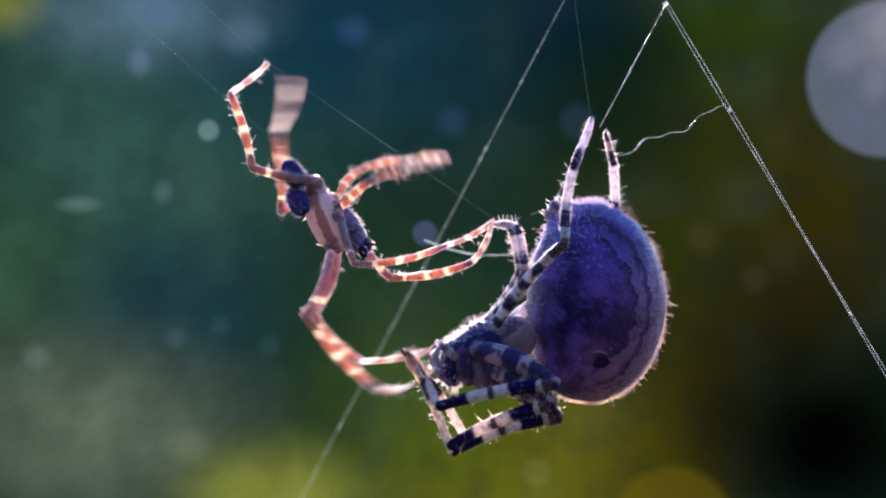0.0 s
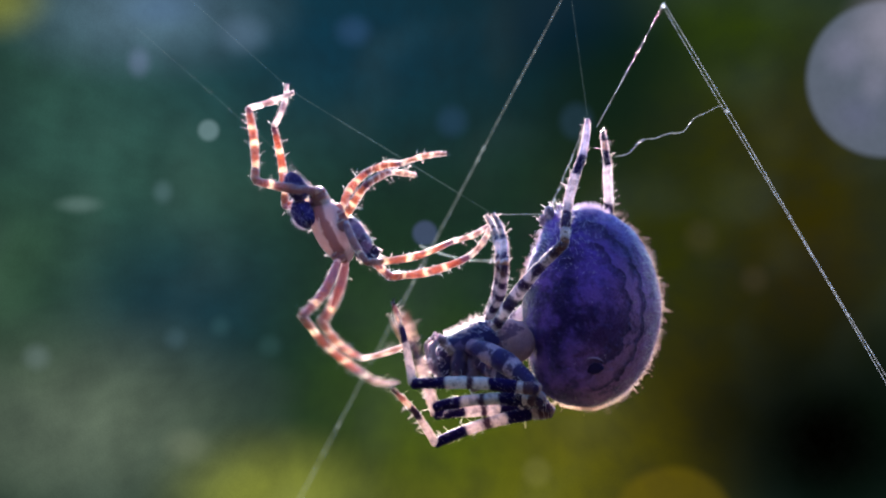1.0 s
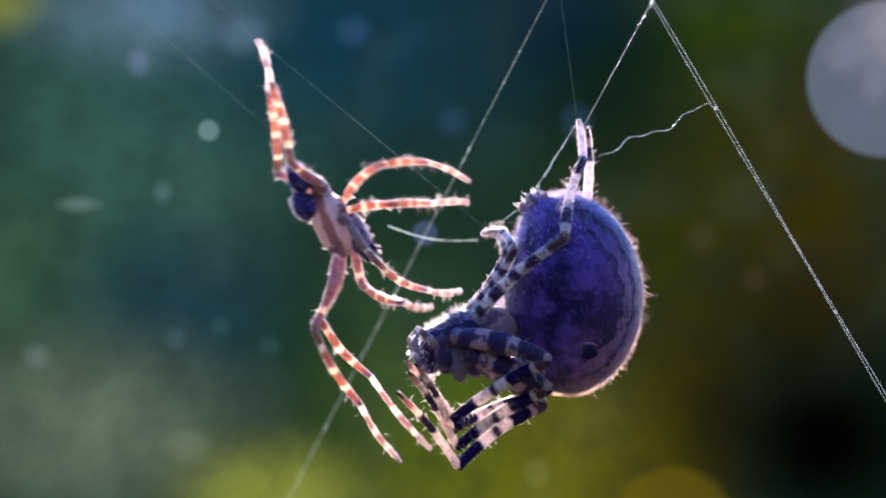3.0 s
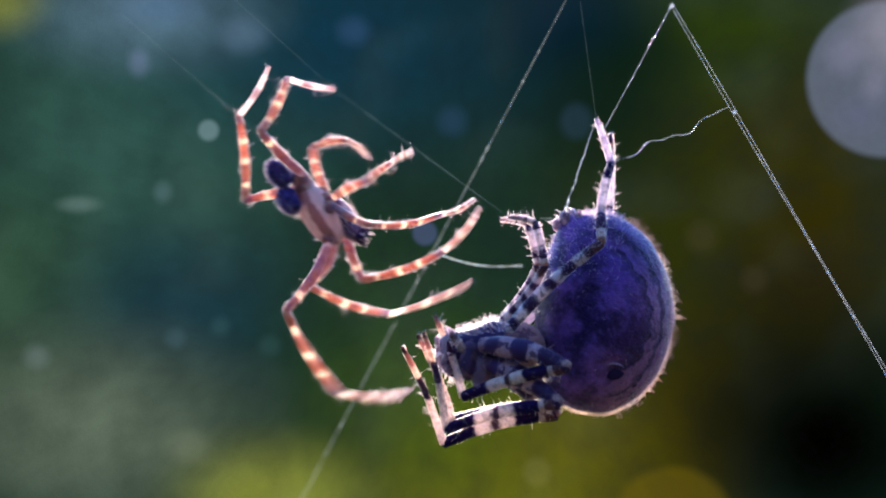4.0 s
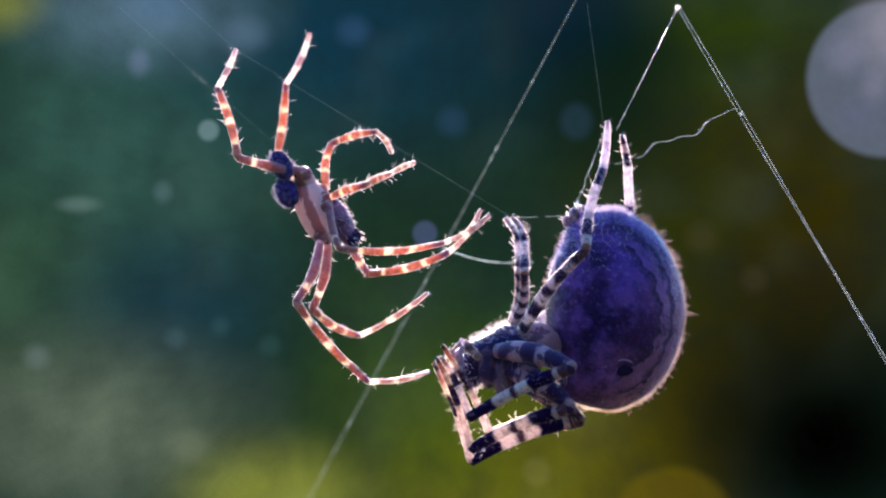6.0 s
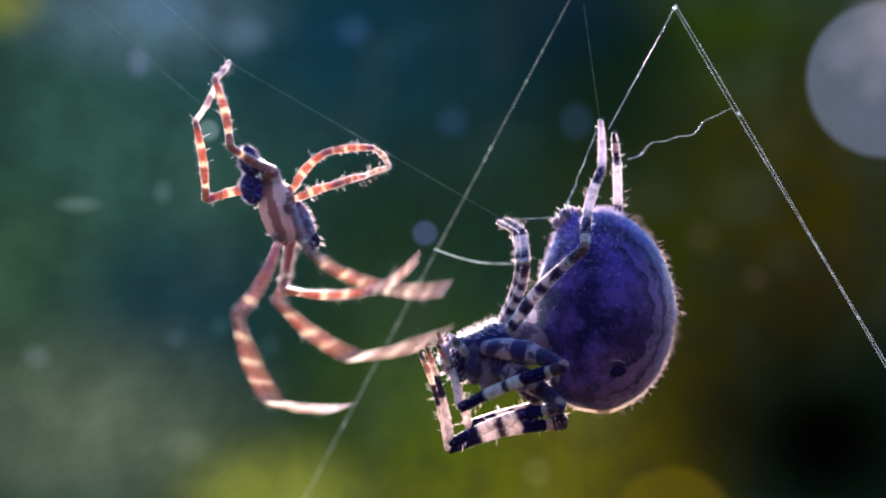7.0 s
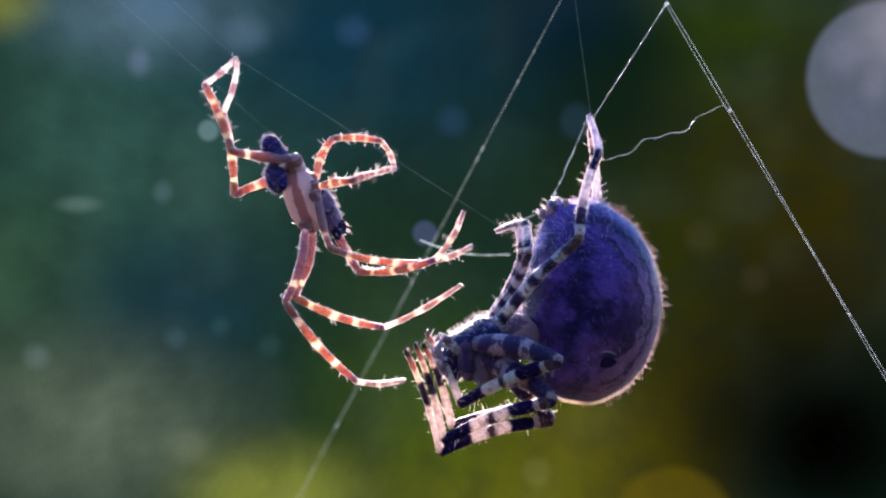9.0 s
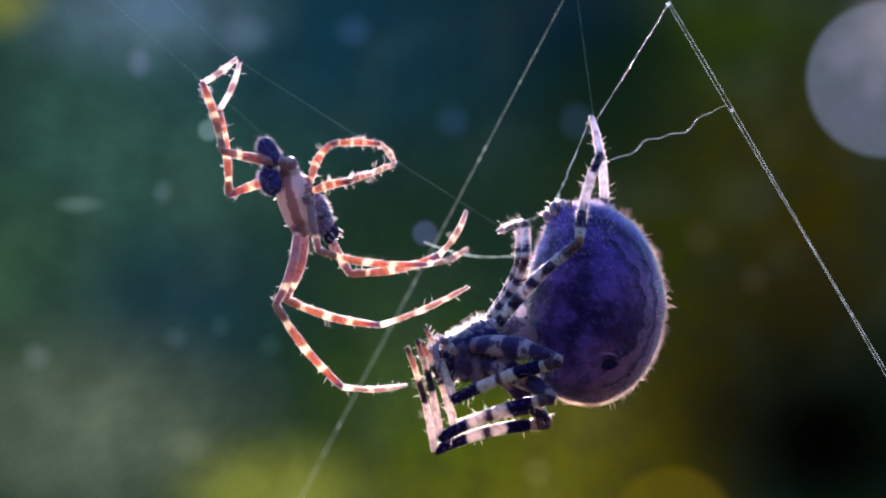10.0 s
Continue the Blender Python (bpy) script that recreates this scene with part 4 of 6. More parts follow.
    male_legs[0].femur_swing = [(0, 170.1, -29.7), (0.50, 142.8, -25.3), (1, 171.5, -29.1), (1.50, 156.3, -42.3), (2, 156.2, -35.5), (2.20, 157.7, -33.6), (
        2.40, 160.9, -42.0), (2.50, 174.8, -18.4), (2.60, 144.6, -15.6), (2.70, 137.1, -66.0), (3.80, 161.1, -37.9), (4, 133.4, -36.8), (
        4.20, 144.4, -27.3), (4.40, 132.9, -51.2), (4.50, 127.3, -39.0), (4.60, 158.8, -45.5), (4.70, -172.8, -33.2), (4.80, -174.0, -40.1), (
        5, 174.6, -38.9), (5.30, 167.0, -0), (5.50, 172.9, -0), (5.70, 169.3, -20.8), (6.80, 169.9, -26.8), (7, 150.9, -53.8), (7.20, 173.4, -45.2), (
        7.50, 176.0, -28.3), (8, 168.5, -29.2), (8.50, -179.7, -24.7), (9, 174.8, -30.2), (10, 172.0, -22.6)]
    male_legs[0].tibia_swing = [(0, 107.2, 9.7), (0.50, 109.8, 22.1), (1, 97.4, 22.1), (1.50, 100.7, 22.5), (2, 96.5, 23.4), (2.20, 100.1, 19.2), (2.40, 103.0, 23.4), (
        2.50, 131.3, 22.6), (2.60, 153.6, 0), (2.70, 106.7, 0), (3.80, 100.7, 26.1), (4, 67.7, 41.4), (4.20, 105.9, 25.0), (4.40, 110.3, 31.8), (
        4.50, 107.6, 20.5), (4.60, 109.5, 32.4), (4.70, 120.8, 22.8), (4.80, 99.0, 25.2), (5, 92.3, 20.1), (5.30, 107.4, 7.5), (5.50, 103.9, 0), (
        5.70, 106.5, 19.7), (6.80, 111.5, 21.3), (7, 105.6, 26.2), (7.20, 110.0, 37.9), (7.50, 112.2, 25.4), (8, 113.8, 26.9), (8.50, 111.9, 10.8), (
        9, 113.8, 21.3), (10, 109.0, 21.9)]
    male_legs[0].tarsus_swing = [(0, 38.2, 0), (0.50, 41.7, 43.6), (1, 19.6, 0), (1.50, 21.4, 22.7), (2, 20.4, 18.1), (2.20, 28.9, 27.6), (2.40, 28.9, 52.3), (
        2.50, 38.0, 43.4), (2.60, 115.8, 33.3), (2.70, 114.0, 11.8), (3.80, 13.9, 43.3), (4, -12.8, 0), (4.20, 56.9, 38.8), (4.40, 90.6, 26.9), (
        4.50, 89.1, 40.2), (4.60, 64.4, 44.2), (4.70, 24.6, 22.7), (4.80, 28.4, 34.1), (5, 13.8, 14.9), (5.30, 70.9, 14.3), (5.50, 60.5, 14.2), (
        5.70, 69.8, 22.1), (6.80, 55.6, 27.6), (7, 64.7, 61.5), (7.20, 70.5, 42.7), (7.50, 48.1, 25.8), (8, 45.0, 34.0), (8.50, 45.7, 24.8), (
        9, 44.5, 30.6), (10, 39.5, 30.7)]
    male_legs[1].femur_swing = [(0, -157.0, 49.9), (0.50, -173.2, 36.3), (1, -178.7, 54.1), (1.50, -174.9, 49.5), (2, -175.3, 54.0), (2.20, 166.9, 50.7), (2.40, -174.4, 50.2), (
        2.50, -158.7, 0), (2.60, 177.0, 52.6), (2.70, 140.0, 44.6), (3.80, -160.4, 15.4), (4, -170.3, 22.2), (4.20, 171.0, 42.8), (4.40, 156.2, 49.5), (
        4.50, 139.4, 34.7), (4.60, -164.9, 45.2), (4.70, -151.7, 22.9), (4.80, -158.4, 39.3), (5, -162.2, 47.3), (5.30, -160.9, 51.0), (
        5.50, -169.1, 54.5), (5.70, 141.4, 52.7), (6.80, -163.1, 32.8), (7, -166.0, 0), (7.20, -158.4, 0), (7.50, -160.0, 16.2), (8, -162.7, 6.0), (
        8.50, -161.1, 22.7), (9, -160.4, 12.0), (10, -163.0, 14.6)]
    male_legs[1].tibia_swing = [(0, 89.7, -28.3), (0.50, 94.4, -15.3), (1, 96.0, -27.7), (1.50, 94.7, -27.9), (2, 93.9, -27.8), (2.20, 90.4, -36.3), (2.40, 96.1, -41.6), (
        2.50, 113.4, -29.7), (2.60, 151.6, -0), (2.70, 100.6, -27.8), (3.80, 88.2, -0), (4, 92.6, -20.3), (4.20, 96.3, -17.2), (4.40, 106.4, -23.3), (
        4.50, 104.4, -25.6), (4.60, 94.4, -23.1), (4.70, 113.9, -28.1), (4.80, 86.7, -35.8), (5, 84.3, -31.5), (5.30, 84.7, -27.8), (5.50, 82.4, -35.4), (
        5.70, 75.5, -19.4), (6.80, 101.5, -27.1), (7, 93.6, -32.0), (7.20, 103.8, -37.3), (7.50, 99.2, -33.2), (8, 93.7, -31.1), (8.50, 99.2, -31.2), (
        9, 95.1, -26.3), (10, 94.3, -20.9)]
    male_legs[1].tarsus_swing = [(0, 78.2, 12.9), (0.50, 59.4, 17.0), (1, 77.4, 39.5), (1.50, 62.1, 29.7), (2, 61.9, 27.2), (2.20, 74.3, 37.2), (2.40, 75.4, 31.3), (
        2.50, 65.5, 39.3), (2.60, 115.1, 36.9), (2.70, 111.8, 30.8), (3.80, 60.0, 35.5), (4, 61.3, 17.9), (4.20, 80.1, 20.2), (4.40, 87.3, 0), (
        4.50, 91.9, 16.7), (4.60, 88.0, 33.1), (4.70, 54.5, 32.6), (4.80, 71.7, 42.9), (5, 65.9, 40.3), (5.30, 66.5, 50.1), (5.50, 51.1, 47.9), (
        5.70, 61.4, 27.1), (6.80, 81.2, 0), (7, 68.6, 33.8), (7.20, 63.9, 0), (7.50, 73.6, 8.3), (8, 77.0, 22.4), (8.50, 77.9, 19.2), (9, 78.0, 25.3), (
        10, 71.0, 28.7)]
    male_legs[2].femur_swing = [(0, 53.6, 41.6), (0.50, 86.1, 11.3), (1, 56.6, 29.4), (1.50, 92.8, 28.3), (2, 64.0, 31.3), (2.20, 36.8, 52.8), (2.40, 41.4, 55.0), (
        2.50, 63.1, 12.1), (2.60, 47.5, 4.9), (2.70, 36.4, 0), (3.80, 115.6, 21.1), (4, 108.1, 20.8), (4.20, 43.9, 57.9), (4.40, 38.5, 24.2), (
        4.50, 57.4, 38.9), (4.60, 54.2, 50.0), (4.70, 33.2, 20.6), (4.80, 51.3, 33.2), (5, 86.5, 14.1), (5.30, 98.8, 25.1), (5.50, 102.9, 22.3), (
        5.70, 93.3, 22.0), (6.80, 64.9, 15.9), (7, 49.0, 0), (7.20, 53.6, 31.6), (7.50, 61.6, 33.4), (8, 63.6, 27.6), (8.50, 69.4, 36.6), (
        9, 69.3, 28.7), (10, 64.7, 30.0)]
    male_legs[2].tibia_swing = [(0, 9.6, -22.3), (0.50, -5.5, -24.7), (1, 11.5, -45.2), (1.50, 2.3, -33.1), (2, 27.7, -48.8), (2.20, -3.7, -14.5), (2.40, -5.7, -13.5), (
        2.50, -38.9, -44.0), (2.60, -5.5, -55.6), (2.70, 0.2, -0), (3.80, 11.8, -51.3), (4, 7.9, -44.5), (4.20, -6.2, -45.5), (4.40, -5.2, -37.5), (
        4.50, 3.2, -37.0), (4.60, -3.7, -14.8), (4.70, -41.6, -47.4), (4.80, 17.1, -26.7), (5, 2.6, -21.7), (5.30, 9.3, -12.4), (5.50, 11.9, -0), (
        5.70, 14.7, -19.7), (6.80, 5.7, -26.9), (7, 4.8, -16.8), (7.20, -6.9, -23.3), (7.50, -2.5, -30.5), (8, -7.1, -25.9), (8.50, -5.4, -22.9), (
        9, -4.1, -14.5), (10, -0.5, -9.5)]
    male_legs[2].tarsus_swing = [(0, 4.8, 21.1), (0.50, -42.4, 57.8), (1, 12.9, 0), (1.50, -21.8, 54.4), (2, 18.0, 45.6), (2.20, -29.6, 29.8), (2.40, -27.5, 55.6), (
        2.50, -86.4, 14.1), (2.60, -32.4, 41.1), (2.70, -23.4, 0), (3.80, -45.9, 63.0), (4, -41.7, 58.0), (4.20, -33.4, 27.8), (4.40, -18.1, 14.1), (
        4.50, -18.2, 27.7), (4.60, -38.7, 47.2), (4.70, -55.0, 15.8), (4.80, 8.2, 0), (5, -29.2, 58.7), (5.30, -28.8, 55.1), (5.50, -28.2, 56.1), (
        5.70, -43.5, 57.9), (6.80, -68.5, 59.0), (7, -49.1, 60.8), (7.20, -64.7, 66.9), (7.50, -62.4, 56.9), (8, -65.6, 52.7), (8.50, -53.7, 58.1), (
        9, -65.6, 49.7), (10, -52.8, 60.0)]
    male_legs[3].femur_swing = [(0, 40.8, -33.3), (0.50, 23.4, -36.6), (1, 55.9, -33.6), (1.50, 37.3, -27.5), (2, 0.9, -13.5), (2.20, -13.2, -58.0), (2.40, -7.6, -43.9), (
        2.50, 19.5, -60.0), (2.60, 8.1, -68), (2.70, 1.9, -0), (3.80, 34.2, -25.5), (4, 24.6, -31.2), (4.20, 15.2, -25.8), (4.40, 29.8, -30.4), (
        4.50, 40.4, -43.6), (4.60, 0.6, -61.9), (4.70, -2.2, -54.6), (4.80, -10.0, -11.4), (5, -2.9, -0), (5.30, 30.1, -24.1), (5.50, 27.8, -46.5), (
        5.70, 16.8, -37.6), (6.80, 23.6, -37.8), (7, 19.6, -0), (7.20, 9.6, -38.1), (7.50, 9.9, -47.3), (8, 9.9, -47.5), (8.50, 10.4, -50.6), (
        9, 8.1, -39.8), (10, 12.5, -37.5)]
    male_legs[3].tibia_swing = [(0, 19.4, 22.3), (0.50, 33.1, 16.7), (1, 29.5, 49.3), (1.50, 36.1, 25.8), (2, 22.7, 37.6), (2.20, 18.7, 2.3), (2.40, 15.9, 34.0), (
        2.50, -9.3, 35.7), (2.60, 1.0, 55.7), (2.70, -3.3, 0), (3.80, 27.1, 10.2), (4, 39.4, 42.5), (4.20, 23.1, 37.8), (4.40, 28.4, 48.9), (
        4.50, 27.9, 49.5), (4.60, 14.5, 26.0), (4.70, -12.5, 35.0), (4.80, 6.5, 42.7), (5, 7.9, 0), (5.30, 25.8, 50.7), (5.50, 19.6, 32.8), (
        5.70, 23.7, 38.4), (6.80, 29.9, 55.9), (7, 18.8, 44.1), (7.20, 24.2, 51.9), (7.50, 17.4, 54.1), (8, 17.3, 54.5), (8.50, 21.1, 47.5), (
        9, 23.1, 58.3), (10, 22.7, 52.8)]
    male_legs[3].tarsus_swing = [(0, 11.3, 0), (0.50, 24.8, 30.4), (1, -4.1, 48.5), (1.50, 35.3, 35.3), (2, 28.1, 14.6), (2.20, 17.2, 46.2), (2.40, 12.1, 40.6), (
        2.50, -89.8, 59.8), (2.60, 9.4, 56.5), (2.70, -2.2, 0), (3.80, 30.4, 37.7), (4, 31.7, 46.6), (4.20, 23.0, 35.9), (4.40, 22.4, 49.9), (
        4.50, 46.1, 41.9), (4.60, 9.9, 25.9), (4.70, -25.9, 34.2), (4.80, 4.6, 11.8), (5, 3.4, 0), (5.30, 20.6, 44.7), (5.50, 18.7, 27.5), (
        5.70, 26.4, 34.7), (6.80, 23.0, 54.6), (7, 22.1, 47.3), (7.20, 20.4, 49.2), (7.50, 19.6, 54.4), (8, 12.9, 53.9), (8.50, 18.7, 56.1), (
        9, 17.3, 52.8), (10, 23.3, 47.3)]
    male_legs[4].femur_swing = [(0, -73.2, -25.3), (0.50, -40.9, -41.4), (1, -60.1, -38.7), (1.50, -37.4, -28.9), (2, -64.7, -41.3), (2.20, -92.1, -28.3), (
        2.40, -82.2, -23.1), (2.50, -70.8, -62.7), (2.60, -123.0, -22.5), (2.70, -67.9, -28.7), (3.80, -32.6, -0), (4, -29.0, -44.9), (
        4.20, -70.8, -53.9), (4.40, -54.6, -24.2), (4.50, -58.3, -56.9), (4.60, -70.0, -46.9), (4.70, -76.4, -44.7), (4.80, -73.6, -0), (
        5, -61.6, -66.1), (5.30, -68.3, -58.6), (5.50, -57.7, -20.5), (5.70, -74.3, -43.1), (6.80, -77.9, -13.8), (7, -67.1, -27.2), (
        7.20, -57.5, -12.1), (7.50, -64.5, -32.6), (8, -74.5, -19.1), (8.50, -85.7, -10.8), (9, -76.0, -14.5), (10, -80.1, -20.8)]
    male_legs[4].tibia_swing = [(0, 11.6, 30.1), (0.50, 8.7, 43.0), (1, 14.0, 36.3), (1.50, 14.5, 37.7), (2, 11.2, 37.3), (2.20, 1.4, 51.6), (2.40, -18.2, 55.3), (
        2.50, -45.8, 56.4), (2.60, -46.9, 67.3), (2.70, -45.0, 61.6), (3.80, 5.4, 49.8), (4, 8.5, 47.1), (4.20, 14.9, 44.0), (4.40, 4.6, 58.2), (
        4.50, -10.1, 46.7), (4.60, -11.6, 54.3), (4.70, -34.8, 50.9), (4.80, -13.9, 56.9), (5, 9.7, 38.5), (5.30, 16.1, 39.3), (5.50, 7.2, 31.9), (
        5.70, 5.0, 24.3), (6.80, -1.4, 0), (7, -26.3, 42.6), (7.20, -3.4, 32.4), (7.50, -3.1, 19.9), (8, -4.5, 1.8), (8.50, -4.4, 0), (9, -8.9, 29.2), (
        10, -7.0, 0)]
    male_legs[4].tarsus_swing = [(0, 27.9, 27.3), (0.50, 22.6, 0), (1, 25.3, 43.8), (1.50, 32.9, 19.9), (2, 32.5, 34.6), (2.20, 27.6, 26.7), (2.40, -12.8, 58.3), (
        2.50, -36.9, 65.8), (2.60, -28.2, 57.1), (2.70, -22.1, 55.9), (3.80, 31.0, 44.4), (4, 26.1, 52.9), (4.20, 30.1, 0), (4.40, 37.8, 33.4), (
        4.50, -10.2, 67.4), (4.60, 3.1, 52.3), (4.70, -7.1, 55.5), (4.80, 8.9, 30.7), (5, 26.8, 34.8), (5.30, 37.6, 12.7), (5.50, 47.3, 40.3), (
        5.70, 25.6, 35.7), (6.80, 55.4, 12.2), (7, -2.1, 0), (7.20, 21.4, 26.0), (7.50, 22.4, 39.2), (8, 14.9, 54.3), (8.50, 16.9, 48.8), (
        9, 19.3, 33.7), (10, 20.7, 44.9)]
    male_legs[5].femur_swing = [(0, -53.0, 25.0), (0.50, -67.0, 15.3), (1, -52.0, 41.2), (1.50, -59.8, 37.4), (2, -56.2, 26.4), (2.20, -69.5, 18.3), (2.40, -99.3, 22.0), (
        2.50, -113.0, 40.4), (2.60, -134.5, 18.9), (2.70, -87.7, 39.5), (3.80, -76.1, 34.6), (4, -74.1, 24.3), (4.20, -71.3, 32.6), (4.40, -79.6, 18.0), (
        4.50, -87.9, 42.1), (4.60, -104.5, 32.2), (4.70, -100.7, 31.1), (4.80, -99.7, 13.1), (5, -97.2, 29.7), (5.30, -60.6, 39.8), (5.50, -57.3, 38.0), (
        5.70, -63.0, 32.7), (6.80, -64.1, 16.3), (7, -102.3, 0), (7.20, -69.8, 14.3), (7.50, -66.0, 19.9), (8, -67.5, 10.7), (8.50, -68.0, 17.7), (
        9, -62.8, 0), (10, -64.1, 14.4)]
    male_legs[5].tibia_swing = [(0, 10.8, -22.2), (0.50, 17.4, -18.4), (1, 14.2, -24.0), (1.50, 17.9, -26.5), (2, 23.1, -35.0), (2.20, 21.6, -29.3), (2.40, -21.0, -64.4), (
        2.50, -30.7, -62.5), (2.60, -44.5, -68), (2.70, -41.3, -64.1), (3.80, 28.2, -32.7), (4, 19.0, -14.7), (4.20, 29.3, -24.9), (4.40, 2.3, -50.8), (
        4.50, -6.5, -56.4), (4.60, -17.5, -65.1), (4.70, -24.0, -42.9), (4.80, -12.5, -53.2), (5, 4.8, -26.7), (5.30, 14.9, -23.1), (5.50, 13.1, -32.3), (
        5.70, 15.4, -17.9), (6.80, 7.0, -34.5), (7, 0.1, -7.4), (7.20, 20.7, -13.6), (7.50, 13.1, -14.4), (8, 13.2, -15.2), (8.50, 11.0, -7.1), (
        9, 8.9, -31.8), (10, 11.6, -0)]
    male_legs[5].tarsus_swing = [(0, 62.8, 38.0), (0.50, 61.4, 31.6), (1, 55.6, 45.7), (1.50, 60.5, 50.5), (2, 58.7, 39.0), (2.20, 67.2, 24.6), (2.40, -32.0, 64.1), (
        2.50, -40.2, 55.3), (2.60, -38.9, 65.2), (2.70, -32.3, 58.7), (3.80, 61.2, 23.9), (4, 50.1, 0), (4.20, 58.9, 28.5), (4.40, 35.6, 25.5), (
        4.50, -14.2, 68), (4.60, -10.8, 64.2), (4.70, -24.0, 64.3), (4.80, -8.5, 58.2), (5, 35.0, 0), (5.30, 56.9, 22.4), (5.50, 22.5, 38.1), (
        5.70, 57.3, 21.0), (6.80, 32.3, 17.5), (7, 36.9, 10.4), (7.20, 53.5, 0), (7.50, 58.4, 42.6), (8, 58.3, 37.1), (8.50, 64.0, 23.5), (
        9, 59.5, 16.1), (10, 57.9, 22.1)]
    male_legs[6].femur_swing = [(0, -112.1, 23.0), (0.50, -112.2, 41.1), (1, -111.3, 25.1), (1.50, -115.3, 23.8), (2, -116.9, 9.8), (2.20, -82.1, 0), (2.40, -108.9, 43.3), (
        2.50, -152.4, 5.5), (2.60, -141.7, 12.5), (2.70, -115.3, 15.3), (3.80, -110.9, 41.9), (4, -124.1, 43.6), (4.20, -79.4, 32.5), (
        4.40, -96.7, 60.7), (4.50, -82.6, 20.8), (4.60, -94.6, 49.8), (4.70, -101.0, 32.5), (4.80, -124.2, 0), (5, -142.9, 34.1), (5.30, -109.5, 42.1), (
        5.50, -126.6, 13.9), (5.70, -109.4, 19.5), (6.80, -95.6, 25.0), (7, -101.7, 34.1), (7.20, -97.6, 32.7), (7.50, -102.1, 23.5), (8, -110.1, 22.3), (
        8.50, -104.5, 17.7), (9, -107.0, 21.5), (10, -108.0, 22.3)]
    male_legs[6].tibia_swing = [(0, -48.9, 45.6), (0.50, -21.9, 33.5), (1, -48.4, 56.1), (1.50, -21.0, 49.0), (2, -34.4, 54.4), (2.20, -41.6, 59.3), (2.40, -61.9, 27.0), (
        2.50, -59.6, 38.0), (2.60, -80.3, 6.9), (2.70, -58.4, 32.1), (3.80, -38.2, 39.1), (4, -20.2, 27.8), (4.20, -69.8, 52.8), (4.40, -44.9, 56.8), (
        4.50, -58.2, 42.3), (4.60, -67.1, 51.9), (4.70, -45.9, 43.1), (4.80, -54.8, 19.4), (5, -23.2, 30.7), (5.30, -52.9, 62.5), (5.50, -48.9, 36.9), (
        5.70, -42.8, 60.5), (6.80, -18.7, 29.7), (7, -37.5, 14.0), (7.20, -31.0, 0), (7.50, -40.5, 21.6), (8, -36.4, 18.7), (8.50, -23.0, 17.3), (
        9, -19.6, 14.7), (10, -15.3, 0)]
    male_legs[6].tarsus_swing = [(0, 11.9, -42.5), (0.50, 26.9, -28.0), (1, 21.7, -48.9), (1.50, 23.2, -29.1), (2, 23.5, -67.5), (2.20, -20.8, -59.7), (2.40, -40.0, -50.5), (
        2.50, -26.2, -65.0), (2.60, -47.3, -0), (2.70, -60.6, -0), (3.80, 18.2, -18.0), (4, 21.9, -21.8), (4.20, -25.4, -65.6), (4.40, -31.6, -68), (
        4.50, -24.1, -44.9), (4.60, -41.9, -42.5), (4.70, -22.8, -68), (4.80, -15.8, -52.0), (5, 17.6, -32.5), (5.30, 29.0, -35.9), (5.50, 19.2, -50.0), (
        5.70, 29.0, -36.9), (6.80, 36.4, -20.4), (7, 13.7, -1.8), (7.20, 16.0, -16.6), (7.50, 11.7, -38.9), (8, 20.0, -25.2), (8.50, 33.1, -22.3), (
        9, 29.6, -25.4), (10, 24.0, -12.1)]
    male_legs[7].femur_swing = [(0, -109.1, -37.3), (0.50, -113.5, -33.0), (1, -120.3, -42.7), (1.50, -113.2, -42.7), (2, -121.2, -47.4), (2.20, -80.5, -16.2), (
        2.40, -97.4, -8.6), (2.50, -139.5, -37.9), (2.60, -141.7, -25.8), (2.70, -104.4, -25.7), (3.80, -110.3, -34.8), (4, -121.1, -24.3), (
        4.20, -87.5, -27.7), (4.40, -65.5, -38.9), (4.50, -98.3, -31.9), (4.60, -98.7, -19.3), (4.70, -118.2, -21.9), (4.80, -118.3, -25.5), (
        5, -106.6, -34.6), (5.30, -115.2, -50.4), (5.50, -99.5, -28.9), (5.70, -111.2, -45.0), (6.80, -97.0, -28.7), (7, -119.1, -0), (
        7.20, -110.2, -0), (7.50, -103.3, -21.1), (8, -106.8, -17.5), (8.50, -99.5, -18.8), (9, -102.7, -31.0), (10, -104.1, -31.4)]
    male_legs[7].tibia_swing = [(0, -47.0, 26.2), (0.50, -56.6, 28.1), (1, -47.3, 42.7), (1.50, -55.0, 35.7), (2, -63.4, 25.7), (2.20, -57.1, 43.3), (2.40, -57.2, 43.0), (
        2.50, -65.0, 0), (2.60, -82.1, 19.7), (2.70, -67.5, 35.5), (3.80, -54.1, 32.0), (4, -59.3, 26.0), (4.20, -48.4, 30.6), (4.40, -52.8, 46.4), (
        4.50, -67.3, 29.6), (4.60, -57.9, 33.6), (4.70, -52.1, 21.6), (4.80, -53.7, 0), (5, -50.9, 9.1), (5.30, -40.3, 0), (5.50, -38.3, 27.9), (
        5.70, -48.6, 14.8), (6.80, -49.2, 29.0), (7, -71.2, 30.2), (7.20, -58.9, 31.3), (7.50, -51.2, 28.0), (8, -53.2, 26.5), (8.50, -45.5, 26.7), (
        9, -49.6, 18.1), (10, -52.7, 19.2)]
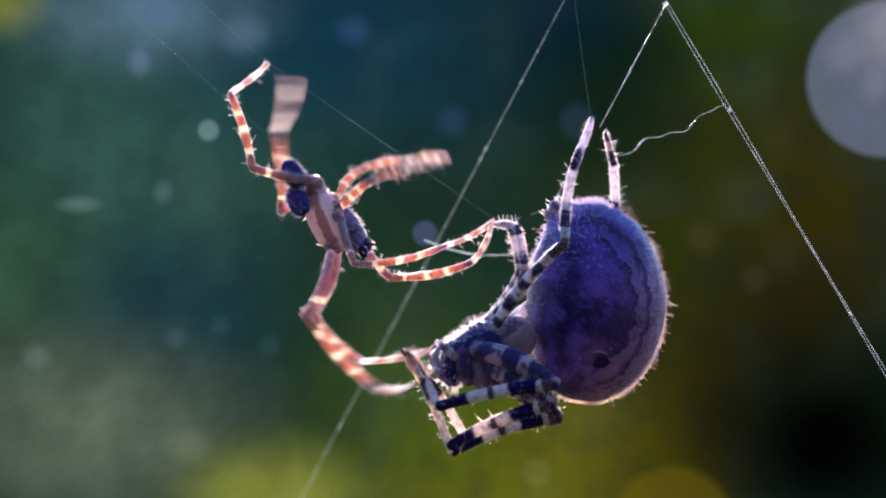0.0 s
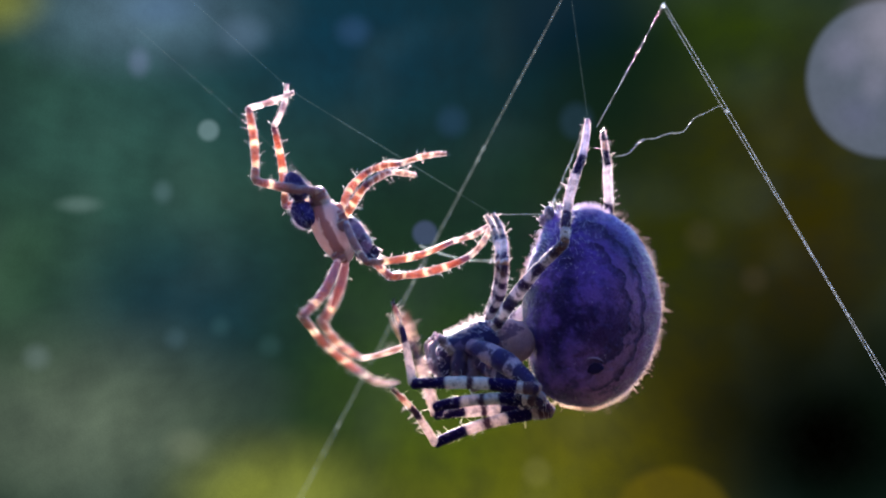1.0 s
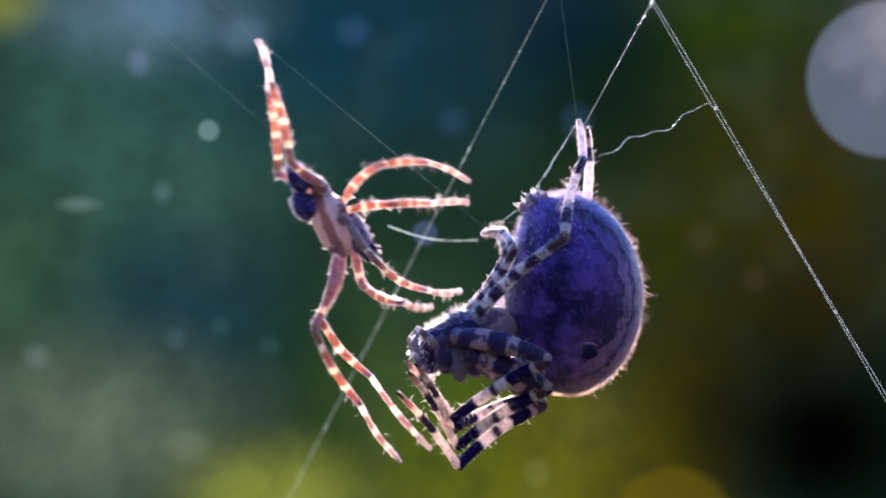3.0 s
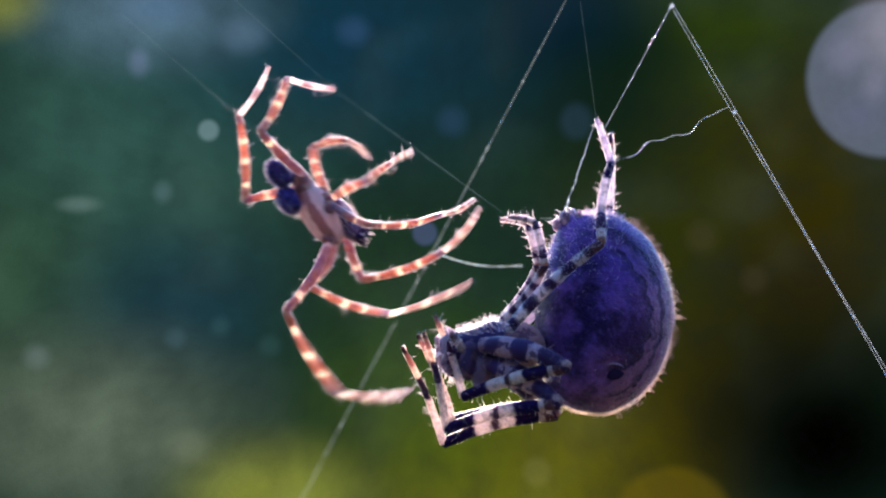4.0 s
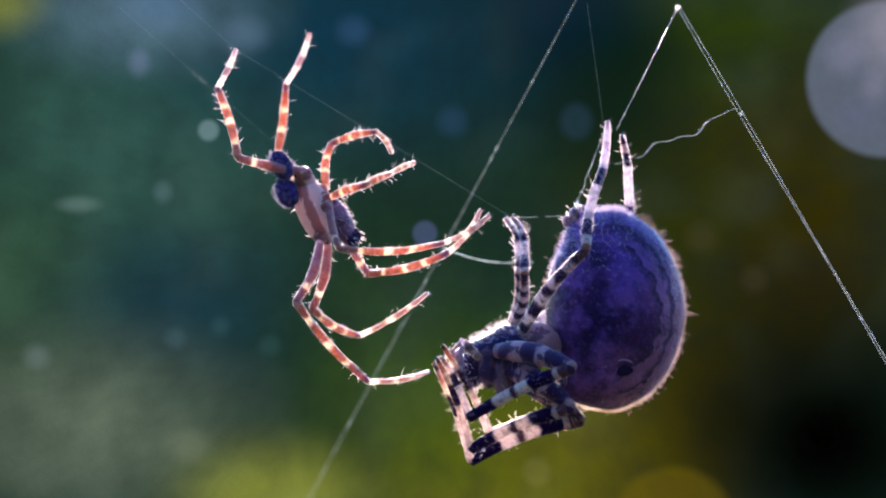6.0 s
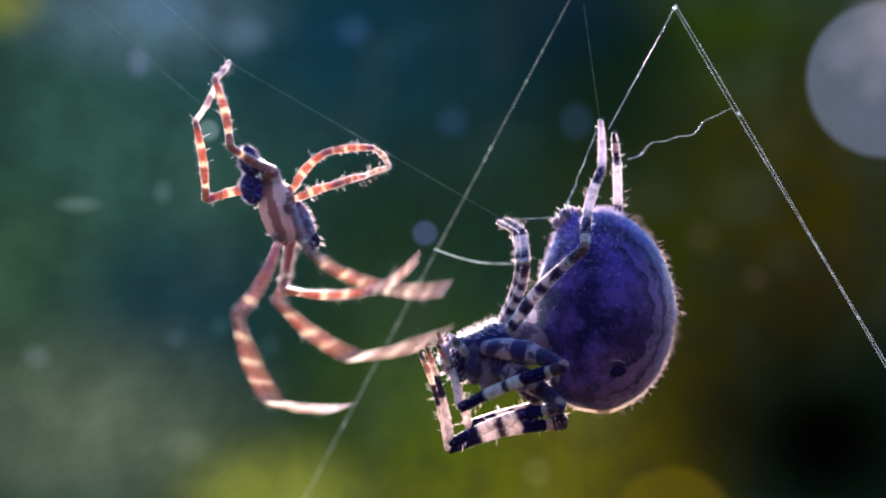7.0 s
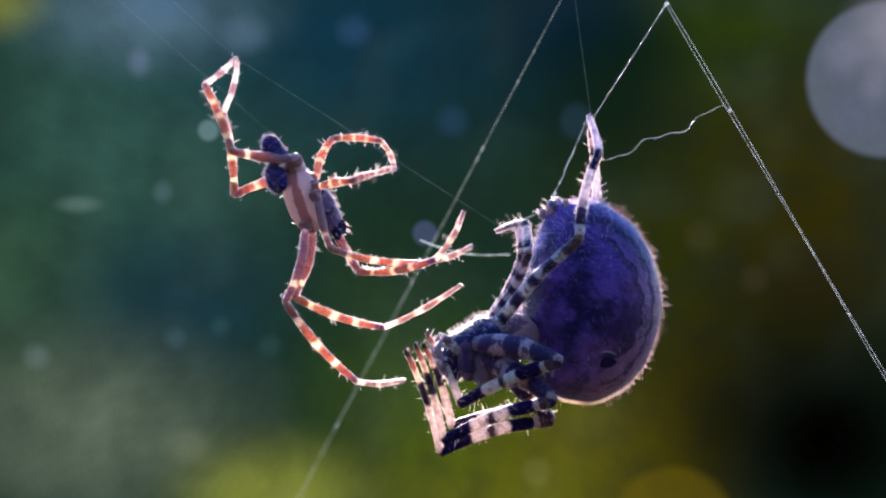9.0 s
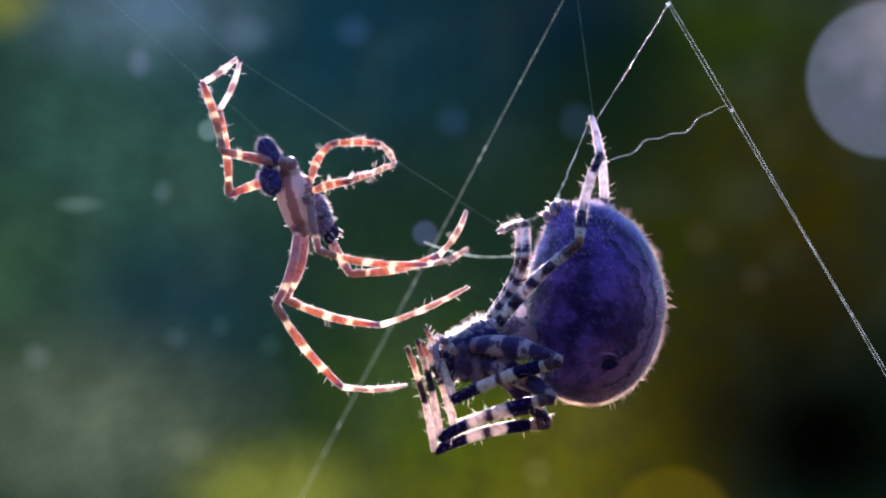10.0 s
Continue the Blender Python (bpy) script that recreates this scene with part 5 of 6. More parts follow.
    male_legs[7].tarsus_swing = [(0, -10.9, 68), (0.50, -15.7, 63.9), (1, -26.6, 64.3), (1.50, -2.8, 60.1), (2, -12.1, 55.7), (2.20, -24.5, 23.3), (2.40, -37.1, 46.6), (
        2.50, -59.6, 0), (2.60, -45.0, 0), (2.70, -64.6, 18.7), (3.80, 0.9, 43.3), (4, -3.4, 36.3), (4.20, -37.4, 30.4), (4.40, -60.7, 32.6), (
        4.50, -32.7, 40.5), (4.60, -23.9, 47.6), (4.70, -53.1, 0), (4.80, -37.1, 0), (5, -16.8, 22.3), (5.30, -5.1, 48.2), (5.50, 0.5, 56.4), (
        5.70, 6.0, 48.5), (6.80, 5.7, 38.7), (7, -8.8, 31.7), (7.20, -3.1, 41.4), (7.50, -3.6, 44.9), (8, -3.0, 23.5), (8.50, 0.4, 53.1), (
        9, -3.3, 56.2), (10, -1.8, 41.6)]
    female_legs[0].femur_swing = [(0, 51.7, -35.7), (0.50, 55.7, -40.6), (1, 52.2, -35.2), (1.50, 46.6, -31.3), (2, 44.8, -28.3), (2.20, 44.7, -34.6), (2.40, 41.8, -17.9), (
        2.50, 40.7, -0), (2.60, 41.7, -28.0), (3.80, 43.5, -27.2), (4, 43.7, -16.2), (4.40, 48.3, -31.8), (4.50, 38.4, -12.3), (4.60, 38.3, -20.3), (
        4.80, 39.9, -19.6), (5, 43.8, -22.4), (5.50, 55.2, -40.2), (7, 49.3, -34.9), (7.50, 43.0, -19.7), (8, 55.0, -37.2), (9, 47.7, -30.9), (
        10, 46.4, -29.8)]
    female_legs[0].tibia_swing = [(0, 80.7, 7.8), (0.50, 76.7, 3.3), (1, 77.6, 18.7), (1.50, 77.6, 22.8), (2, 78.3, 26.6), (2.20, 77.6, 18.6), (2.40, 73.9, 27.2), (
        2.50, 72.7, 26.6), (2.60, 74.0, 28.2), (3.80, 76.9, 22.0), (4, 80.9, 26.4), (4.40, 75.0, 21.5), (4.50, 77.8, 15.1), (4.60, 73.8, 27.5), (
        4.80, 75.8, 28.3), (5, 73.3, 23.5), (5.50, 75.9, 27.0), (7, 76.0, 26.6), (7.50, 79.7, 26.4), (8, 72.3, 34.8), (9, 76.6, 11.2), (
        10, 75.9, 10.3)]
    female_legs[0].tarsus_swing = [(0, 67.6, 40.8), (0.50, 80.2, 40.8), (1, 79.1, 36.4), (1.50, 90.2, 26.1), (2, 87.9, 29.2), (2.20, 87.8, 30.2), (2.40, 95.5, 27.8), (
        2.50, 99.6, 31.3), (2.60, 93.9, 34.4), (3.80, 94.4, 33.8), (4, 107.3, 14.6), (4.40, 92.8, 29.8), (4.50, 89.2, 30.9), (4.60, 101.3, 8.1), (
        4.80, 95.4, 27.9), (5, 97.3, 30.6), (5.50, 82.7, 10.1), (7, 90.5, 11.0), (7.50, 104.8, 2.5), (8, 83.2, 19.1), (9, 101.5, 39.2), (
        10, 99.6, 35.7)]
    female_legs[1].femur_swing = [(0, 54.6, -43.5), (0.50, 66.0, -45.9), (1, 74.7, -47.4), (1.50, 58.6, -44.5), (2, 50.4, -45.0), (2.20, 51.7, -46.3), (2.40, 50.6, -26.1), (
        2.50, 49.8, -0), (2.60, 51.0, -30.1), (3.80, 57.7, -29.9), (4, 54.2, -34.6), (4.40, 57.5, -34.1), (4.50, 42.2, -0), (4.60, 42.4, -22.6), (
        4.80, 46.1, -16.1), (5, 54.1, -14.7), (5.50, 82.3, -54.7), (7, 70.0, -44.0), (7.50, 48.8, -38.5), (8, 72.7, -49.0), (8.50, 61.3, -32.8), (9, 61.3, -32.8), (
        10, 60.2, -36.8)]
    female_legs[1].tibia_swing = [(0, 100.6, 0), (0.50, 107.0, 35.7), (1, 91.5, 49.6), (1.50, 87.6, 49.5), (2, 93.2, 38.8), (2.20, 93.2, 38.8), (2.40, 107.3, 68), (
        2.50, 94.4, 68), (2.60, 120.9, 62.2), (3.80, 102.4, 61.8), (4, 103.2, 0), (4.40, 98.1, 43.3), (4.50, 101.9, 49.6), (4.60, 119.7, 52.5), (
        4.80, 120.3, 62.3), (5, 109.5, 45.0), (5.50, 88.9, 25.8), (7, 93.0, 38.7), (7.50, 109.4, 0), (8, 98.3, 68), (8.50, 93.0, 43.6), (9, 93.0, 43.6), (10, 88.6, 31.9)]
    female_legs[1].tarsus_swing = [(0, 162.7, 49.4), (0.50, 114.0, 0), (1, 112.3, 22.6), (1.50, 139.1, 34.8), (2, 156.5, 56.4), (2.20, 169.5, 51.4), (2.40, -176.1, 59.5), (
        2.50, -149.6, 28.5), (2.60, -154.4, 54.5), (3.80, 149.5, 49.4), (4, 168.2, 0), (4.40, 169.5, 31.6), (4.50, 177.6, 0), (4.60, -176.8, 47.7), (
        4.80, -167.2, 40.3), (5, -150.0, 31.1), (5.50, 115.7, 34.5), (7, 146.8, 38.0), (7.50, 177.0, 23.6), (8, 101.1, 25.6), (8.50, -166.0, 30.2), (9, -166.0, 30.2), (
        10, -162.0, 36.2)]
    female_legs[2].femur_swing = [(0, 38.1, 7.1), (0.50, 39.3, 18.1), (1, 37.6, 16.8), (1.50, 37.4, 21.6), (2, 35.4, 18.7), (2.20, 34.8, 21.6), (2.40, 36.6, 13.4), (
        2.50, 38.1, 12.9), (2.60, 38.5, 25.0), (3.80, 37.8, 19.9), (4, 39.4, 27.9), (4.40, 37.1, 17.5), (4.50, 35.6, 0), (4.60, 36.6, 16.4), (
        4.80, 37.8, 20.5), (5, 38.5, 7.9), (5.50, 38.3, 19.5), (7, 38.4, 21.0), (7.50, 41.7, 29.0), (8, 41.9, 23.2), (9, 41.8, 26.6), (
        10, 39.8, 18.5)]
    female_legs[2].tibia_swing = [(0, 95.8, -33.0), (0.50, 94.9, -22.6), (1, 94.0, -23.0), (1.50, 91.8, -22.4), (2, 91.3, -16.8), (2.20, 90.9, -22.4), (2.40, 91.2, -32.8), (
        2.50, 90.2, -33.1), (2.60, 88.6, -31.6), (3.80, 90.5, -22.9), (4, 87.3, -0), (4.40, 92.8, -23.0), (4.50, 91.1, -25.1), (4.60, 90.3, -32.5), (
        4.80, 88.0, -31.9), (5, 91.8, -33.5), (5.50, 94.3, -15.8), (7, 92.5, -15.7), (7.50, 85.5, -20.5), (8, 93.1, -35.2), (8.50, 97, -26), (9, 95, -21.6), (
        10, 96, -23.2)]
    female_legs[2].tarsus_swing = [(0, 107.1, -23.6), (0.50, 106.5, -27.3), (1, 99.9, -20.4), (1.50, 92.8, -15.8), (2, 96.3, -25.6), (2.20, 95.9, -0), (2.40, 96.2, -18.9), (
        2.50, 97.6, -37.3), (2.60, 95.5, -36.2), (3.80, 98.2, -20.6), (4, 93.7, -24.1), (4.40, 101.3, -11.9), (4.50, 94.7, -34.5), (4.60, 95.9, -23.3), (
        4.80, 95.8, -22.5), (5, 97.0, -40.4), (5.50, 104.2, -27.9), (7, 99.0, -29.8), (7.50, 92.7, -30.4), (8, 94.5, -32.1), (8.50, 103, -31), (9, 101, -30.9), (
        10, 105, -31.2)]
    female_legs[3].femur_swing = [(0, -21.9, -31.5), (0.50, -26.0, -41.9), (1, -31.8, -43.1), (1.50, -27.5, -62.0), (2, -20.3, -47.8), (2.20, -28.8, -52.1), (
        2.40, -18.2, -32.2), (2.50, -16.0, -15.9), (2.60, -12.9, -12.0), (3.80, -14.6, -35.0), (4, -12.9, -33.3), (4.40, -10.0, -39.9), (
        4.50, -12.9, -19.3), (4.60, -16.7, -21.9), (4.80, -15.9, -22.6), (5, -13.1, -14.1), (5.50, -9.6, -46.1), (7, -11.6, -40.0), (7.50, -7.7, -19.9), (
        8, -4.3, -42.8), (9, -10.3, -37.2), (10, -9.0, -34.5)]
    female_legs[3].tibia_swing = [(0, -168.4, 11.2), (0.50, -177.6, 0), (1, 177.5, 2.1), (1.50, -174.5, 34.7), (2, -166.9, 24.2), (2.20, -162.3, 30.7), (2.40, -152.9, 17.5), (
        2.50, -148.9, 12.7), (2.60, -141.8, 19.1), (3.80, -162.1, 24.2), (4, -162.1, 28.0), (4.40, -149.7, 23.3), (4.50, -151.1, 22.5), (
        4.60, -151.5, 26.9), (4.80, -145.8, 23.3), (5, -147.8, 26.4), (5.50, -150.4, 21.4), (7, -156.8, 24.4), (7.50, -158.7, 24.7), (8, -149.7, 28.5), (
        9, -154.6, 28.6), (10, -158.4, 23.0)]
    female_legs[3].tarsus_swing = [(0, 121.2, 46.9), (0.50, 109.4, 44.9), (1, 104.4, 25.8), (1.50, 101.9, 18.5), (2, 115.0, 24.1), (2.20, 106.9, 26.2), (2.40, 110.6, 0), (
        2.50, 118.9, 29.5), (2.60, 133.9, 32.8), (3.80, 116.8, 31.2), (4, 109.7, 20.5), (4.40, 122.0, 26.5), (4.50, 123.7, 21.6), (4.60, 120.9, 7.4), (
        4.80, 121.1, 9.5), (5, 132.1, 39.9), (5.50, 122.0, 50.0), (7, 107.4, 32.8), (7.50, 116.3, 25.7), (8, 122.8, 38.1), (9, 116.5, 31.4), (
        10, 112.1, 32.6)]
    female_legs[4].femur_swing = [(0, -27.5, -36.7), (0.50, -34.9, -44.3), (1, -28.1, -42.8), (1.50, -41.8, -46.9), (2, -35.6, -35.8), (2.20, -36.2, -35.0), (
        2.40, -30.2, -26.8), (2.50, -24.8, -17.1), (2.60, -21.4, -0), (3.80, -25.0, -39.1), (4, -27.6, -34.0), (4.40, -22.7, -36.8), (
        4.50, -19.1, -22.0), (4.60, -25.1, -21.0), (4.80, -24.2, -18.0), (5, -22.1, -19.6), (5.50, -29.0, -42.6), (7, -28.9, -36.0), (
        7.50, -21.1, -36.3), (8, -30.5, -31.7), (9, -28.9, -37.8), (10, -25.1, -38.1)]
    female_legs[4].tibia_swing = [(0, -155.9, 22.0), (0.50, -173.6, 34.6), (1, -174.6, 29.2), (1.50, -176.0, 15.5), (2, -170.9, 11.9), (2.20, -172.9, 5.6), (2.40, -162.7, 25.9), (
        2.50, -156.3, 19.6), (2.60, -143.5, 21.5), (3.80, -158.5, 24.3), (4, -165.7, 18.8), (4.40, -158.0, 20.3), (4.50, -155.1, 18.8), (
        4.60, -158.0, 25.6), (4.80, -153.3, 24.5), (5, -149.7, 25.0), (5.50, -152.1, 28.5), (7, -160.2, 16.6), (7.50, -159.0, 7.8), (8, -155.6, 16.8), (
        9, -158.8, 16.8), (10, -159.6, 12.4)]
    female_legs[4].tarsus_swing = [(0, 114.0, -0), (0.50, 106.7, -25.7), (1, 110.4, -0), (1.50, 114.9, -39.7), (2, 114.2, -17.2), (2.20, 116.4, -43.6), (2.40, 114.5, -13.2), (
        2.50, 118.6, -17.6), (2.60, 123.2, -26.4), (3.80, 111.8, -22.3), (4, 102.9, -16.9), (4.40, 113.5, -21.0), (4.50, 111.8, -21.5), (
        4.60, 116.6, -14.9), (4.80, 118.2, -11.6), (5, 118.9, -16.2), (5.50, 114.7, -18.7), (7, 103.9, -16.4), (7.50, 105.3, -30.8), (8, 112.0, -22.1), (
        9, 106.0, -15.0), (10, 102.7, -16.4)]
    female_legs[5].femur_swing = [(0, -39.1, 13.2), (0.50, -38.1, 25.1), (1, -37.9, 22.7), (1.50, -46.6, 26.8), (2, -48.1, 19.7), (2.20, -45.6, 18.8), (2.40, -41.1, 21.6), (
        2.50, -37.6, 16.9), (2.60, -34.2, 0), (3.80, -41.5, 28.4), (4, -40.2, 23.7), (4.40, -37.1, 23.7), (4.50, -34.4, 14.1), (4.60, -38.1, 11.9), (
        4.80, -38.2, 14.0), (5, -35.3, 0), (5.50, -36.8, 15.3), (7, -42.0, 12.5), (7.50, -40.9, 18.3), (8, -46.7, 4.9), (9, -46.5, 18.8), (
        10, -46.9, 17.4)]
    female_legs[5].tibia_swing = [(0, -164.9, -23.9), (0.50, -161.8, -15.9), (1, -165.8, -9.3), (1.50, -171.8, -19.6), (2, -174.0, -17.2), (2.20, -172.0, -24.2), (
        2.40, -166.0, -25.0), (2.50, -160.1, -24.6), (2.60, -144.4, -35.6), (3.80, -163.1, -21.9), (4, -167.5, -16.8), (4.40, -164.6, -22.9), (
        4.50, -164.1, -24.2), (4.60, -166.0, -28.5), (4.80, -159.7, -30.3), (5, -158.5, -30.9), (5.50, -158.5, -19.1), (7, -169.0, -14.4), (
        7.50, -163.9, -14.0), (8, -163.2, -26.4), (9, -166.3, -20.9), (10, -168.3, -18.4)]
    female_legs[5].tarsus_swing = [(0, 115.7, -8.3), (0.50, 121.8, -20.9), (1, 124.1, -50.3), (1.50, 119.9, -9.6), (2, 110.4, -13.1), (2.20, 119.8, -36.6), (2.40, 113.3, -12.2), (
        2.50, 117.4, -20.9), (2.60, 131.4, -31.9), (3.80, 111.7, -33.3), (4, 112.4, -20.7), (4.40, 114.9, -22.7), (4.50, 110.0, -26.4), (
        4.60, 112.7, -23.2), (4.80, 118.3, -16.4), (5, 120.6, -27.3), (5.50, 113.6, -18.6), (7, 105.7, -26.1), (7.50, 109.5, -17.0), (8, 112.3, -18.3), (
        9, 108.4, -17.4), (10, 104.7, -17.7)]
    female_legs[6].femur_swing = [(0, -40.5, 22.1), (0.50, -46.5, 29.3), (1, -42.2, 21.8), (1.50, -51.5, 38.3), (2, -44.7, 34.0), (2.20, -48.2, 33.1), (2.40, -40.8, 24.9), (
        2.50, -37.3, 18.8), (2.60, -35.1, 10.1), (3.80, -38.7, 28.9), (4, -41.7, 28.7), (4.40, -37.4, 29.0), (4.50, -31.3, 9.6), (4.60, -36.0, 13.0), (
        4.80, -34.5, 10.6), (5, -33.4, 0), (5.50, -41.2, 18.3), (7, -37.2, 24.3), (7.50, -36.9, 21.5), (8, -37.4, 23.1), (9, -40.9, 25.1), (
        10, -38.9, 23.6)]
    female_legs[6].tibia_swing = [(0, -163.7, -37.9), (0.50, 176.8, -17.9), (1, -178.5, -0), (1.50, 171.4, -6.9), (2, -177.0, -33.2), (2.20, -177.1, -33.3), (
        2.40, -169.6, -32.5), (2.50, -163.6, -36.4), (2.60, -159.9, -34.9), (3.80, -169.7, -31.7), (4, -173.4, -25.7), (4.40, -167.9, -30.7), (
        4.50, -167.4, -40.3), (4.60, -167.5, -37.7), (4.80, -160.0, -34.8), (5, -155.2, -23.7), (5.50, -169.7, -41.4), (7, -169.9, -31.3), (
        7.50, -164.1, -0), (8, -162.3, -31.5), (9, -169.9, -24.9), (10, -169.9, -28.5)]
    female_legs[6].tarsus_swing = [(0, 122.2, -14.4), (0.50, 109.2, -38.0), (1, 111.8, -0), (1.50, 105.6, -10.2), (2, 105.0, -0), (2.20, 111.6, -35.3), (2.40, 108.4, -29.0), (
        2.50, 119.6, -35.9), (2.60, 117.9, -50.6), (3.80, 111.8, -26.2), (4, 110.9, -29.5), (4.40, 118.5, -35.9), (4.50, 123.6, -30.5), (
        4.60, 121.3, -29.3), (4.80, 120.6, -26.5), (5, 115.6, -27.4), (5.50, 119.6, -14.9), (7, 110.1, -33.3), (7.50, 107.5, -23.6), (8, 114.8, -30.3), (
        9, 108.1, -33.8), (10, 110.9, -29.9)]
    # the far third leg keeps close behind the near one
    near, far = female_legs[1], female_legs[7]
    far.femur_swing = [(t, a + 3, b + 4) for t, a, b in near.femur_swing]
    far.tibia_swing = [(t, a + 2, b) for t, a, b in near.tibia_swing]
    far.tarsus_swing = [(t, a + 4, b) for t, a, b in near.tarsus_swing]
    threads[0].way = [(0, 6.66, 13.66, -117.8), (0.50, 6.72, 13.66, -117.8), (1, 6.50, 13.66, -117.7), (1.50, 6.20, 13.66, -117.7), (2, 5.98, 13.66, -117.6), (
        2.50, 5.39, 13.66, -117.4), (2.70, 5.52, 13.66, -117.3), (3.80, 6.13, 13.66, -117.7), (4, 6.75, 13.66, -117.9), (4.40, 6.41, 13.66, -117.8), (
        4.50, 6.04, 13.66, -117.6), (4.60, 5.82, 13.66, -117.5), (4.80, 5.67, 13.66, -117.5), (5, 6.85, 13.66, -118.0), (5.50, 7.47, 13.66, -118.2), (5.70, 7.36, 13.66, -118.2), (6.80, 7.15, 13.66, -118), (
        7, 6.94, 13.66, -118.0), (7.50, 6.94, 13.66, -118.0), (8, 6.29, 13.66, -117.7), (8.50, 6.47, 13.66, -117.8), (9, 6.47, 13.66, -117.8), (
        9.50, 6.54, 13.66, -117.8), (10, 6.60, 13.66, -117.8)]
    threads[1].way = [(0, 7.10, 13.45, -82.3), (0.50, 7.16, 13.35, -82.3), (1, 6.95, 13.38, -82.3), (1.50, 6.86, 13.45, -82.3), (2, 6.65, 13.57, -82.3), (
        2.50, 6.07, 13.63, -82.3), (2.70, 6.20, 13.63, -82.3), (3.80, 6.80, 13.32, -82.3), (4, 7.41, 13.35, -82.3), (4.40, 7.07, 13.38, -82.3), (
        4.50, 6.71, 13.38, -82.3), (4.60, 6.49, 13.45, -82.3), (4.80, 6.34, 13.48, -82.3), (5, 7.50, 13.38, -82.3), (5.50, 8.11, 13.26, -82.3), (5.70, 7.88, 13.26, -82.3), (
        7, 7.59, 13.26, -82.3), (7.50, 7.59, 13.35, -82.3), (8, 6.95, 13.45, -82.3), (8.50, 7.13, 13.45, -82.3), (9, 7.13, 13.45, -82.3), (
        9.50, 7.20, 13.45, -82.3), (10, 7.26, 13.45, -82.3)]
    APEX_WAY = [(0, 11.85, 13.05), (0.50, 11.91, 12.96), (1, 11.70, 12.99), (1.50, 11.61, 13.05), (2, 11.40, 13.17), (
        2.50, 10.83, 13.23), (2.70, 10.96, 13.23), (3.80, 11.55, 12.93), (4, 12.15, 12.96), (
        4.40, 11.82, 12.99), (4.50, 11.46, 12.99), (4.60, 11.25, 13.05), (4.80, 11.10, 13.08), (
        5, 12.24, 12.99), (5.50, 12.84, 12.87), (5.70, 12.58, 12.87), (7, 12.33, 12.87), (7.50, 12.33, 12.96), (8, 11.70, 13.05), (
        8.50, 11.88, 13.05), (9, 11.88, 13.05), (9.50, 11.94, 13.05), (10, 12, 13.05)]
    threads[3].way = [(0, 11.85, 13.05, -59.3), (0.50, 11.91, 12.96, -59.5), (1, 11.70, 12.99, -59.3), (1.50, 11.61, 13.05, -59.7), (2, 11.40, 13.17, -59.6), (
        2.50, 10.83, 13.23, -59.4), (2.70, 10.96, 13.23, -59.5), (3.80, 11.55, 12.93, -59.5), (4, 12.15, 12.96, -59.7), (4.40, 11.82, 12.99, -59.5), (
        4.50, 11.46, 12.99, -59.6), (4.60, 11.25, 13.05, -59.5), (4.80, 11.10, 13.08, -59.5), (5, 12.24, 12.99, -59.7), (5.50, 12.84, 12.87, -59.6), (5.70, 12.58, 12.87, -59.6), (
        7, 12.33, 12.87, -59.5), (7.50, 12.33, 12.96, -59.6), (8, 11.70, 13.05, -59.5), (8.50, 11.88, 13.05, -59.7), (9, 11.88, 13.05, -59.6), (
        9.50, 11.94, 13.05, -59.7), (10, 12, 13.05, -59.6)]
    threads[4].way = [(0, 14.99, 7.66, -155.4), (0.50, 14.99, 7.57, -155.4), (1, 14.81, 7.60, -155.4), (1.50, 14.66, 7.60, -155.4), (2, 14.42, 7.75, -155.4), (
        2.50, 13.94, 7.84, -155.4), (2.70, 14.01, 7.81, -155.4), (3.80, 14.60, 7.51, -155.4), (4, 15.17, 7.51, -155.4), (4.40, 14.87, 7.57, -155.4), (
        4.50, 14.51, 7.60, -155.4), (4.60, 14.30, 7.63, -155.4), (4.80, 14.15, 7.66, -155.4), (5, 15.26, 7.57, -155.4), (5.50, 15.86, 7.45, -155.4), (5.70, 15.64, 7.45, -155.4), (
        7, 15.35, 7.45, -155.4), (7.50, 15.38, 7.54, -155.4), (8, 14.75, 7.63, -155.4), (8.50, 14.90, 7.63, -155.4), (9, 14.93, 7.63, -155.4), (
        9.50, 14.93, 7.63, -155.4), (10, 15.02, 7.60, -155.4)]
    threads[8].way = [(0, 3.88, -0.29, 171.0), (0.50, 4.19, -0.60, 171.0), (1, 3.64, -0.60, 171.0), (1.50, 3.39, -0.60, 171.0), (2, 3.02, -0.35, 171.0), (
        2.50, 1.85, 0.35, 171.0), (2.70, 1.76, 0.58, 171.0), (3.80, 3.14, -0.29, 171.0), (4, 4.31, -0.91, 171.0), (4.40, 4.01, -0.54, 171.0), (
        4.50, 2.77, -0.29, 171.0), (4.60, 2.56, 0.17, 171.0), (4.80, 2.31, 0.23, 171.0), (5, 3.79, 0.02, 171.0), (5.50, 5.02, -0.66, 171.0), (
        7, 4.41, -0.76, 171.0), (7.50, 4.31, -0.51, 171.0), (8, 3.08, 0.11, 171.0), (8.50, 3.36, -0.09, 171.0), (9, 3.64, -0.29, 171.0), (
        9.50, 3.74, -0.34, 171.0), (10, 3.85, -0.39, 171.0)]
